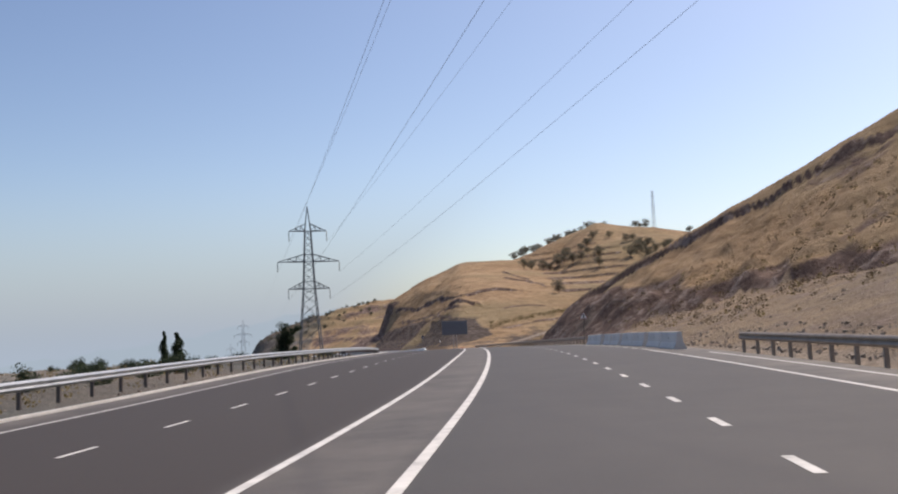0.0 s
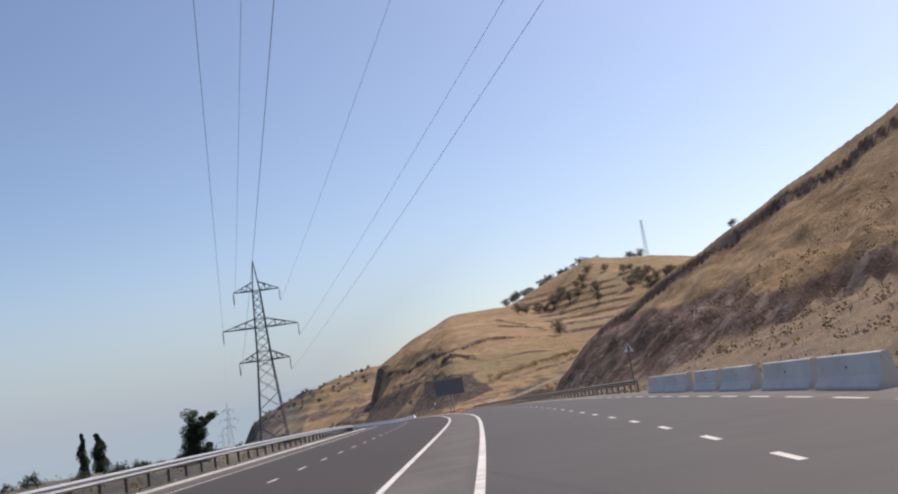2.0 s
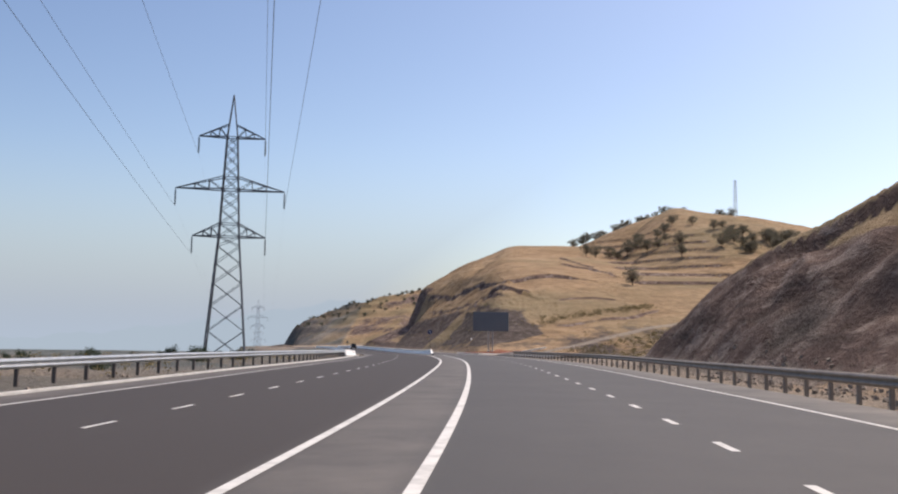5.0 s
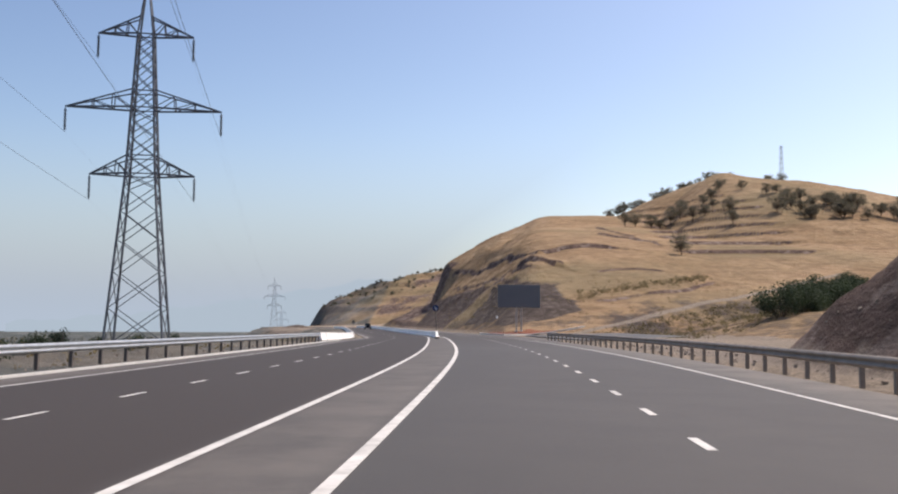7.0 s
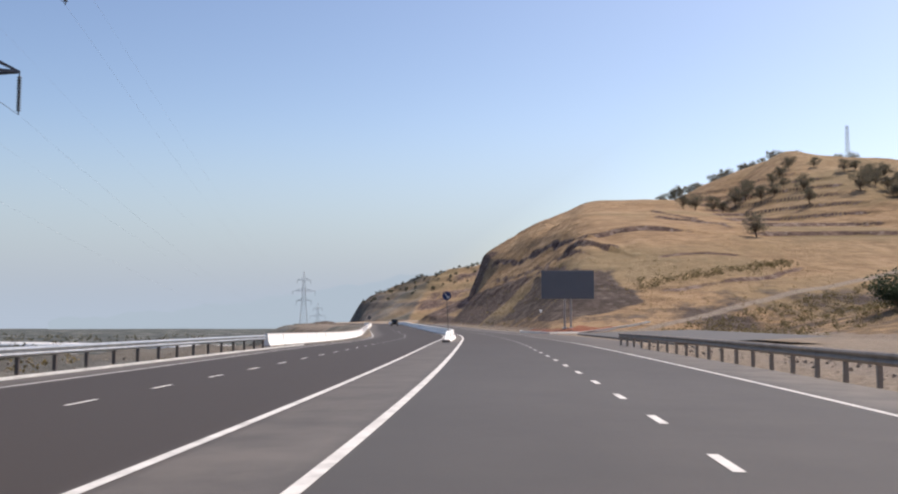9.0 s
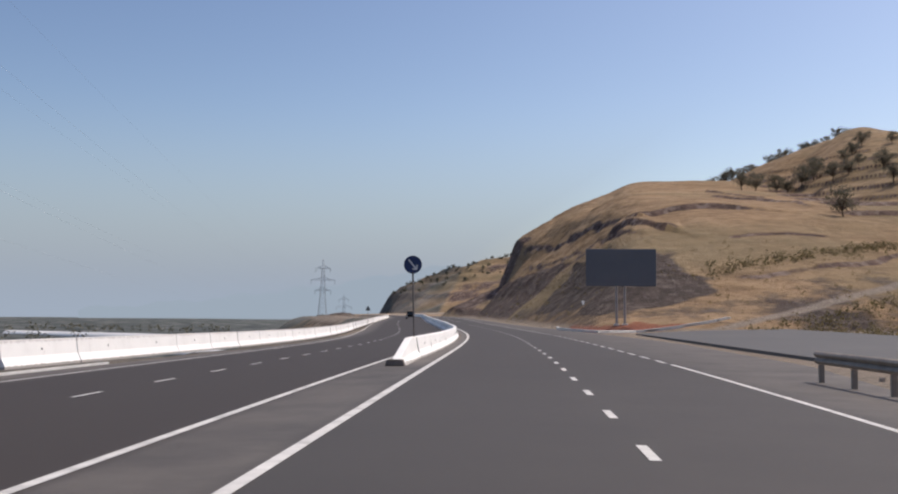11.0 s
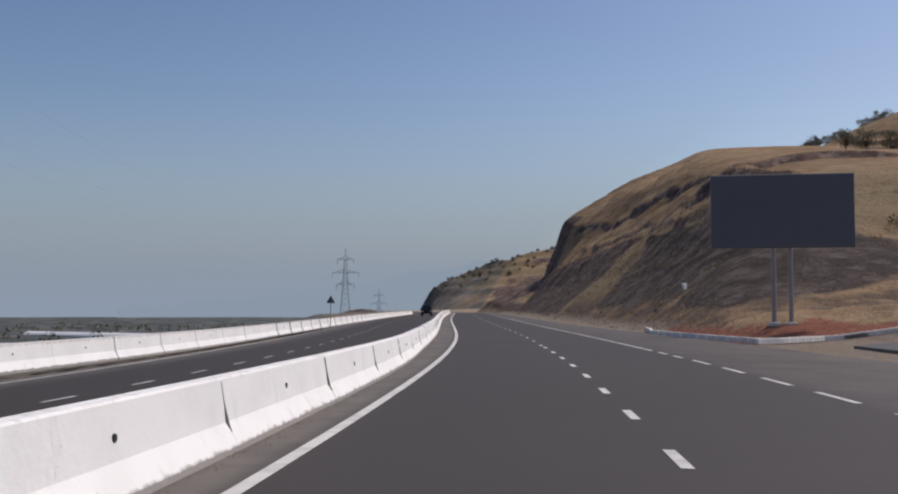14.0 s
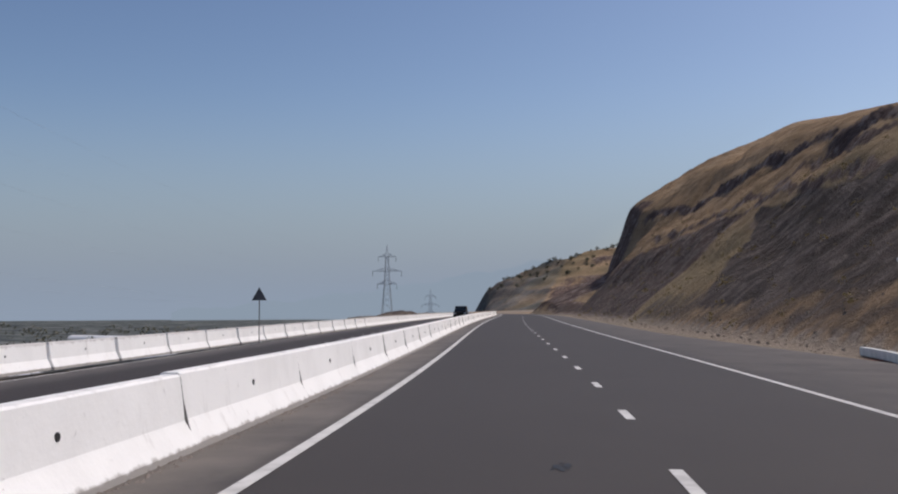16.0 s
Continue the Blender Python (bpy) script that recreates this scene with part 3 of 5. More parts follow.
    soil = np.where((d > 13) & (bank > high - 0.2) & (high > 0.3) & (y > 170) & (y < 330), 0.35, soil)
    field = np.maximum(smooth(-14, -22, z), np.where(d < -11.2, 0.62 + 0.3 * wob, 0))
    field = np.where((mound > -6) & (d < -14), 0.0, field)
    rock = np.where((mound > -6) & (d < -14), 0.6, rock)
    scree = np.where((mound > -6) & (d < -14), 0.62, scree)
    on4 = (y > 1050) & (h4 > z - 0.5)
    rock = np.where(on4, 0.3 + 0.5 * fbm(x, y, 26, 4, 97), rock)
    rock = np.where(on4, np.maximum(rock, 0.9 * smooth(3.6, 0.8, np.abs(h4 - 12 - 2 * wob))), rock)
    scree = np.where(on4, 0.75 * smooth(-262, -285, x + 0.4 * h4), scree)
    isle = (d > 13) & (d < 29 + rough) & (yf > np.interp(d, ISLE_D, ISLE_Y)) & (yf < 308) & (high < 0.45 + 0.65 * smooth(17.5, 22, d) + 0.25 * rough)
    red = np.where(isle, 0.9, 0.0)
    track = np.abs((y - 293.8) - 0.99 * (x - 4) - 0.9 * fbm(x, y, 25, 2, 5))
    soil = np.maximum(soil, np.where((x > 4) & (x < 70) & (high > 0.2) & (high < 22), 0.95 * (1 - smooth(0.7, 1.7, track)), 0))
    return z, np.clip(rock, 0, 1), soil, field, red, np.clip(scree, 0, 1)


def steps(*runs):
    out = [runs[0][0]]
    for a, b, h0, h1 in runs:
        v, h = a, h0
        while v < b:
            h = h0 + (h1 - h0) * (v - a) / (b - a)
            v = min(b, v + h)
            out.append(v)
    return np.array(sorted(set(round(v, 3) for v in out)))


GX = np.unique(np.concatenate([-steps((62, 140, 1.5, 5), (140, 330, 5, 5), (330, 4200, 25, 420)), steps((-62, -50, 0.9, 0.9), (-50, 40, 0.56, 0.56), (40, 112, 0.8, 0.8), (112, 190, 1.0, 6), (190, 700, 8, 60), (700, 4200, 80, 500))]))
GY = np.unique(np.concatenate([-steps((30, 400, 3, 40), (400, 3000, 80, 500)), steps((-30, 50, 0.95, 0.95), (50, 165, 0.6, 0.6), (165, 300, 0.95, 0.95), (300, 425, 0.58, 0.58), (425, 560, 0.75, 0.9), (560, 660, 1.2, 2.6), (660, 1050, 4, 12), (1050, 1240, 8, 5), (1240, 1300, 3, 3), (1300, 4700, 15, 420))]))
XX, YY = np.meshgrid(GX, GY)
ZZ, ROCK, SOIL, FIELD, RED, SCREE = land(XX, YY)
nx, ny = len(GX), len(GY)
me = bpy.data.meshes.new("ground")
co = np.stack([XX, YY, ZZ], -1).reshape(-1, 3)
idx = np.arange(nx * ny).reshape(ny, nx)
quads = np.stack([idx[:-1, :-1], idx[:-1, 1:], idx[1:, 1:], idx[1:, :-1]], -1).reshape(-1, 4)
me.vertices.add(len(co))
me.vertices.foreach_set("co", co.ravel())
me.loops.add(quads.size)
me.loops.foreach_set("vertex_index", quads.ravel().astype(np.int32))
me.polygons.add(len(quads))
me.polygons.foreach_set("loop_start", np.arange(0, quads.size, 4, dtype=np.int32))
me.update(calc_edges=True)
for name, values in (("rock", ROCK), ("soil", SOIL), ("field", FIELD), ("red", RED), ("scree", SCREE)):
    a = me.attributes.new(name, 'FLOAT', 'POINT')
    a.data.foreach_set("value", values.ravel().astype(np.float32))
me.shade_smooth()
me.materials.append(M_GROUND)
tagged(new("ground", me), "dry grassy hills, cut rock faces and hazy valley floor", "ground", kind="structure")


def at(x, y):
    """A place of the hills' own plan in the world."""
    return x - 0.0088 * y, y + float(np.interp(y, [200, 290, 330, 405, 520], [0, 3.5, 3.5, 1, 0]))


def land_z(x, y):
    return float(land(np.array([x]), np.array([y]))[0][0])


# ---- road ----
ROAD_Y = np.arange(-120, 700, 2.0)


def right_edge(y):
    return float(np.interp(y, [205, 222, 250, 270, 284, 300, 330], [9.6, 12.2, 13.5, 13.4, 13.2, 12.8, 11.0]))


road = tagged(mesh_part("road", [], [], M_ASPHALT), "grey asphalt dual carriageway curving round the hillside", "road", kind="structure")
verts, faces = [], []
OFF = [-10.6, -9.3, -8.6, -5.3, -1.95, -1.5, -0.3, 0.15, 3.7, 7.2, 7.9]
DUST = [0.9, 0.5, 0.0, 0.1, 0.05, 0.5, 0.5, 0.05, 0.12, 0.1, 0.55, 0.9]
for y in ROAD_Y:
    for d in OFF + [right_edge(y)]:
        verts.append(road_point(float(y), d))
w = len(OFF) + 1
for i in range(len(ROAD_Y) - 1):
    for j in range(w - 1):
        k = i * w + j
        faces.append((k, k + 1, k + 1 + w, k + w))
road.data.from_pydata([tuple(v) for v in verts], [], faces)
road.data.update()
a = road.data.attributes.new("dust", 'FLOAT', 'POINT')
FOOT = np.array([0, 0, 0, 0, 0, 0.45, 0.45, 0, 0, 0, 0, 0])
a.data.foreach_set("value", np.concatenate([np.minimum(1, DUST + FOOT * (y > 216)) for y in ROAD_Y]).astype(np.float32))
a = road.data.attributes.new("darker", 'FLOAT', 'POINT')
DARKER = np.array([0.3, 0.6, 1, 1, 1, 0.2, 0, 0, 0, 0, 0, 0])
LATER = np.array([0, 0, 0, 0, 0, 0.2, 0.3, 0.66, 0.66, 0.6, 0.5, 0.4])
a.data.foreach_set("value", np.concatenate([np.minimum(1, DARKER + LATER * float(np.interp(y, [175, 222], [0, 1]))) for y in ROAD_Y]).astype(np.float32))

LINE_Y = np.arange(-40, 560, 1.5)


def median_left(y):
    return -float(np.interp(y, [0, 100, 150, 205], [1.61, 1.66, 1.68, 1.76]))


ribbon("solid_line", LINE_Y, -0.075, 0.075, 0.006, M_PAINT, road)
ribbon("solid_line", LINE_Y, lambda y: median_left(y) - 0.07, lambda y: median_left(y) + 0.07, 0.006, M_PAINT, road)
ribbon("solid_line", np.arange(-40, 49, 1.5), 7.33, 7.47, 0.006, M_PAINT, road)
ribbon("solid_line", np.arange(-40, 43, 1.5), 8.75, 8.87, 0.006, M_PAINT, road)
ribbon("solid_line", np.arange(96, 221, 1.5), 7.33, 7.47, 0.006, M_PAINT, road)
ribbon("solid_line", np.arange(277, 560, 1.5), 7.25, 7.39, 0.006, M_PAINT, road)


def far_line(y):
    return float(np.interp(y, [0, 120, 200, 225, 256, 287, 330], [-9.06, -9.06, -9.2, -9.3, -9.7, -10.5, -10.8]))


ribbon("solid_line", LINE_Y, lambda y: far_line(y) - 0.06, lambda y: far_line(y) + 0.06, 0.006, M_PAINT, road)


def dashes(first, last, period, length, offset, width=0.125):
    y = first
    while y < last:
        ribbon("dash", [y - length / 2, y, y + length / 2], offset - width / 2, offset + width / 2, 0.006, M_PAINT, road)
        y += period


for i in range(-5, 100):
    yd = float(np.interp(i, [-5, 0, 20, 40, 60, 68, 69, 70, 99], [-11.3, 8.75, 88.52, 168.28, 247.5, 278.4, 280.75, 285.8, 430]))
    dashes(yd, yd + 1, 4.0, 1.15, float(np.interp(yd, [225, 238, 282, 294], [3.7, 3.58, 3.55, 3.68])))
for i in range(-6, 100):
    yd = float(np.interp(i, [-6, 0, 16, 35, 66, 100], [-11.1, 13.1, 77.8, 155.0, 278.3, 414]))
    dashes(yd, yd + 1, 4.0, 1.25, float(np.interp(yd, [140, 165, 215, 280, 330], [-5.38, -5.5, -5.5, -6.2, -6.6])), 0.1)
dashes(50.4, 96, 3.2, 1.8, 7.5, 0.13)
dashes(222.6, 271, 3.6, 2.1, 7.38, 0.13)
dashes(272.5, 276, 2.5, 1.5, 7.34, 0.13)



def stain(y, d, half_y, half_d, seed):
    """An uneven dark blot on the asphalt."""
    rng = random.Random(seed)
    for _ in range(7):
        cy, cd, k = y + rng.gauss(0, 0.4) * half_y, d + rng.gauss(0, 0.5) * half_d, rng.uniform(0.15, 0.45)
        n = 12
        ring = [road_point(cy + half_y * k * rng.uniform(0.5, 1.3) * math.sin(2 * math.pi * i / n), cd + half_d * k * rng.uniform(0.5, 1.3) * math.cos(2 * math.pi * i / n), 0.005) for i in range(n)]
        mesh_part("tar_stain", ring, [tuple(range(n))], M_TAR, road, "dark tar stain")


for i, (y, d, hy, hd) in enumerate([(279.2, 1.0, 0.14, 0.16), (279.6, 1.75, 0.7, 0.3), (279.6, 2.3, 0.75, 0.28), (279.7, 2.75, 0.2, 0.14), (286.4, 2.6, 0.3, 0.12), (272.5, 2.2, 0.25, 0.1), (219.05, -2.5, 0.12, 0.5)]):
    stain(y, d, hy, hd, 300 + i)

# low white kerb strip along the far edge
tagged(ribbon("kerb", np.arange(-40, 222, 2.0), -10.85, -10.74, 0.06, M_KERBPAINT, None, 0.2), "low pale concrete kerb along the road edge", "kerb", kind="structure")

# side road apron
APRON = [(4.5, 221, 0.05), (2.6, 236, 0.1), (0.4, 254, 0.12), (-2.0, 272, 0.1), (-3.6, 284, 0.06)]


def apron_mesh():
    verts, faces = [], []
    for i in range(25):
        t = i / 24
        q = t * (len(APRON) - 1)
        k = min(int(q), len(APRON) - 2)
        f = q - k
        x, y, up = (APRON[k][n] * (1 - f) + APRON[k + 1][n] * f for n in range(3))
        x, y = at(x, y)
        d, yf = road_frame(np.array(x), np.array(y))
        z0 = road_point(float(yf), float(d)).z
        far_x, far_y = x + 12 + 3 * t, y + 8 + 16 * t
        for j in range(9):
            s = j / 8
            px, py = x + (far_x - x) * s, y + (far_y - y) * s
            if j == 0:
                verts.append((px, py, z0 - 0.1))
            verts.append((px, py, z0 + up + 0.35 * s))
    for i in range(24):
        for j in range(9):
            k = i * 10 + j
            faces.append((k, k + 1, k + 11, k + 10))
    return verts, faces


tagged(mesh_part("side_road", *apron_mesh(), M_APRON), "pale worn asphalt apron of a side road", "side road", kind="structure")


# ---- concrete barriers ----
JERSEY = [(-0.30, 0), (-0.30, 0.08), (-0.17, 0.33), (-0.105, 0.80), (-0.08, 0.82), (0.08, 0.82), (0.105, 0.80), (0.17, 0.33), (0.30, 0.08), (0.30, 0)]


def jersey_mesh(length, scale=1.0, start=1.0):
    """A barrier block along y from 0; start: share of the height at its first end."""
    rows = [0, 0.03, length / 2 - 0.06, 0.66 * length, length - 0.03, length]
    verts, faces = [], []
    for i, y in enumerate(rows):
        k = start + (1 - start) * min(1.0, y / (0.66 * length))
        pinch = 0.988 if i in (0, len(rows) - 1) else 1
        for x, z in JERSEY:
            verts.append((x * pinch, y, z * k * scale))
    n = len(JERSEY)
    for i in range(len(rows) - 1):
        for j in range(n - 1):
            a = i * n + j
            faces.append((a, a + n, a + n + 1, a + 1))
        faces.append((i * n + n - 1, i * n + 2 * n - 1, i * n + n, i * n))
    faces.append(tuple(range(n)))
    faces.append(tuple(range(len(verts) - 1, len(verts) - n - 1, -1)))
    return verts, faces


def barrier_thing(length, material, label, group, scale=1.0, holes=True, hook=True):
    ob = tagged(mesh_part("concrete_barrier", *jersey_mesh(length, scale), material), label, "barrier", group)
    if holes:
        for side in (-1, 1):
            # black disc just proud of the face paints the shade of a hole
            bm = bmesh.new()
            rod_into(bm, (side * 0.12, length * 0.5, 0.52 * scale), (side * 0.155, length * 0.5, 0.52 * scale), 0.036, 7)
            part("lifting_hole_disc", bm, M_BLACK, ob, "black disc for the shade in a round lifting hole")
            bm = bmesh.new()
            # dark plate proud of the face paints the shade of a hook recess
            prof = [(0.0, 0.22), (0.035, 0.29), (0.05, 0.35), (0.04, 0.41), (0.016, 0.48), (0.008, 0.6), (0.006, 0.72), (0, 0.78)]
            if hook and material is M_WHITEWASH:
                face = lambda z: side * (np.interp(z, [0, 0.08, 0.33, 0.8], [0.3, 0.3, 0.17, 0.105]) + 0.004)
                pts = [(face(z), w_, z * scale) for w_, z in prof] + [(face(z), -0.7 * w_, z * scale) for w_, z in reversed(prof[1:-1])]
                low = [bm.verts.new((x_ - side * 0.03, y_, z_)) for x_, y_, z_ in pts]
                high = [bm.verts.new(p_) for p_ in pts]
                bm.faces.new(high)
                for i in range(len(pts)):
                    bm.faces.new((low[i], low[(i + 1) % len(pts)], high[(i + 1) % len(pts)], high[i]))
                part("hook_shade_plate", bm, M_JOINT, ob, "dark raised plate for the shade in the joint hook recess")
            else:
                bm.free()
    return ob


def place_on_road(y, d, turn_extra=0.0, up=0.0, span=0.0):
    a = road_point(y, d, up)
    b = road_point(y + max(span, 1.0), d, up)
    v = b - a
    return Matrix.Translation(a) @ Matrix.Rotation(math.atan2(-v.x, v.y) + turn_extra, 4, 'Z') @ Matrix.Rotation(math.atan2(v.z, v.xy.length), 4, 'X')


BL = 4.99


def next_block(y, d):
    """The place along the road where a block that begins at y ends."""
    a, b = y + 0.8 * BL, y + BL
    for _ in range(30):
        m = (a + b) / 2
        if (road_point(m, d) - road_point(y, d)).length < BL:
            a = m
        else:
            b = m
    return b


median = barrier_thing(BL - 0.008, M_WHITEWASH, "whitewashed concrete barrier block with chipped dirty edges", "median barrier", 0.92)
rng = random.Random(4)


def median_d(y):
    return float(np.interp(y, [216, 222, 228, 245, 262, 268, 276, 286, 300, 340], [-0.96, -0.95, -0.88, -0.92, -0.98, -1.05, -1.28, -1.4, -1.4, -1.3]))


def median_joint(k):
    return float(np.interp(k, [0, 1, 9, 10, 13, 14, 64], [221.3, 226.3, 266.4, 271.3, 287.3, 292.4, 541]))


def median_block(k):
    y, end = median_joint(k), median_joint(k + 1)
    a, b = road_point(y, median_d(y)), road_point(end, median_d(end))
    v = b - a
    tall = float(np.interp(y, [224, 266, 278, 285], [0.95, 0.95, 1.0, 1.07]))
    return Matrix.Translation(a) @ Matrix.Rotation(math.atan2(-v.x, v.y) + rng.uniform(-0.002, 0.002), 4, 'Z') @ Matrix.Rotation(math.atan2(v.z, v.xy.length), 4, 'X') @ Matrix.Diagonal((1, v.length / BL, tall, 1))


median.matrix_world = median_block(0)
for k in range(1, 64):
    copy_thing(median, Matrix.Identity(4)).matrix_basis = median_block(k)
wall = barrier_thing(BL, M_WHITEWASH, "whitewashed concrete barrier block at the valley edge", "valley side barrier", 1.03, hook=False)


def wall_d(y):
    return float(np.interp(y, [215, 240, 300, 360], [-12.6, -12.5, -12.2, -11.2]))


wall.matrix_world = place_on_road(216.4, wall_d(216.4), span=BL)
y = next_block(216.4, -12.6)
while y < 540:
    copy_thing(wall, place_on_road(y, wall_d(y) + rng.uniform(-0.02, 0.02), 0.0, span=BL))
    y = next_block(y, wall_d(y))

# loose grit swept against the foot of the median barrier
def grit_mesh():
    rng = random.Random(77)
    verts, faces = [], []
    for _ in range(900):
        y = rng.uniform(246, 300)
        d = median_d(y) + 0.31 + abs(rng.gauss(0, 0.09))
        r = rng.uniform(0.012, 0.04)
        p = road_point(y, d, 0.0)
        b = len(verts)
        for i in range(5):
            a = 2 * math.pi * i / 5 + rng.uniform(-0.4, 0.4)
            verts.append((p.x + r * math.cos(a), p.y + 1.6 * r * math.sin(a), p.z - 0.01))
        verts.append((p.x, p.y, p.z + r * 0.6))
        faces += [(b + i, b + (i + 1) % 5, b + 5) for i in range(5)]
    return verts, faces


tagged(mesh_part("roadside_grit", *grit_mesh(), M_DIRT_SHADE), "loose dark grit along the foot of the white barrier", "grit", kind="stuff")

# sloped nose of the median barrier
nose = tagged(mesh_part("barrier_nose", *jersey_mesh(4.95, 0.92, 0.24), M_WHITEWASH), "whitewashed sloping end of the concrete median barrier", "barrier")
nose.matrix_world = place_on_road(216.35, -0.96, 0.0, span=4.95) @ Matrix.Diagonal((1, 1, 0.95, 1))
bm = bmesh.new()
box_into(bm, 0.56, 0.3, 0.19, bevel=0.02)
for v in bm.verts:
    v.co.x *= 1 - 0.9 * max(0, v.co.z) * 1.1
# unlit end side: its shade is painted with the grit's darker concrete colour
end_block = part("end_face", bm, M_DIRT_SHADE, nose, "dark concrete end face, its shade put into the colour")
end_block.location = (0, -0.16, 0)

# grey blocks on the hill side
block = barrier_thing(4.15, M_CONCRETE, "bare grey concrete barrier block on the verge", "verge blocks", 1.0)
for i, y in enumerate([48.05, 53.0, 57.95, 62.9, 68.3, 73.45, 78.65, 84.05]):
    m = place_on_road(y, 8.75 + 0.06 * i + 0.1 * (i % 2), rng.uniform(-0.02, 0.02), -0.02, span=4)
    if i == 0:
        block.matrix_world = m
    else:
        copy_thing(block, m)


# ---- guardrails ----
W_BEAM = [(0.0, 0.0), (0.05, 0.03), (0.08, 0.075), (0.05, 0.12), (0.005, 0.155), (0.05, 0.19), (0.08, 0.235), (0.05, 0.28), (0.0, 0.31)]


def guardrail(y0, y1, off, side, spacing, label, height=0.44, steel=M_GALV):
    """A W-beam on posts; side +1 has its face to the left of the rail, -1 to the right."""
    f = off if callable(off) else (lambda y: off)
    thing = tagged(empty("guardrail", road_point(y0, f(y0))), label, "guardrail")
    inv = thing.matrix_world.inverted()
    ys = np.arange(y0, y1 + 0.01, spacing)
    for a, b in zip(ys[:-1:2], list(ys[2::2]) + ([ys[-1]] if len(ys) % 2 == 0 else [])):
        verts, faces = [], []
        seg = np.linspace(a, b + 0.12, 3)
        for yy in seg:
            for x, z in W_BEAM:
                verts.append(inv @ road_point(float(yy), f(yy) - side * x, height + z))
        for yy in seg:
            for x, z in W_BEAM:
                verts.append(inv @ road_point(float(yy), f(yy) - side * (x - 0.006), height + z))
        n, t = len(W_BEAM), len(W_BEAM) * len(seg)
        for i in range(len(seg) - 1):
            for j in range(n - 1):
                k = i * n + j
                faces += [(k, k + 1, k + 1 + n, k + n), (t + k, t + k + n, t + k + n + 1, t + k + 1)]
            for e in (0, n - 1):
                k = i * n + e
                faces.append((k, k + n, t + k + n, t + k))
        mesh_part("rail", verts, faces, steel, thing)
    bm = bmesh.new()
    box_into(bm, 0.12, 0.1, height + 0.34, bevel=0.008)
    post = part("post", bm, M_POST if steel is M_GALV else M_RAIL_OLD, thing)
    for i, yy in enumerate(ys):
        p = post if i == 0 else post.copy()
        if i:
            scene.collection.objects.link(p)
        p.parent = thing
        p.matrix_basis = inv @ Matrix.Translation(road_point(float(yy), f(yy) + side * 0.07, -0.08)) @ Matrix.Rotation(road_turn(float(yy)), 4, 'Z')
    return thing


def left_rail_d(y):
    return float(np.interp(y, [-40, 110, 160, 215], [-13.3, -13.2, -12.6, -12.5]))


guardrail(-12, 215.5, left_rail_d, -1, 2.5, "galvanised steel guardrail on dark posts along the valley edge")
guardrail(-20, 42, 10.0, 1, 2.0, "weathered steel guardrail beside the rocky verge", steel=M_RAIL_OLD)
guardrail(99, 213, lambda y: float(np.interp(y, [97, 110, 150, 200, 213], [10.5, 10.1, 10.2, 10.0, 9.6])), 1, 2.0, "weathered steel guardrail on close posts by the hill side", steel=M_RAIL_OLD)


# ---- pylons and wires ----
PY_DIR = Vector((-0.275, 0.961, 0)).normalized()     # along the line
PY_TURN = math.atan2(-PY_DIR.x, PY_DIR.y)


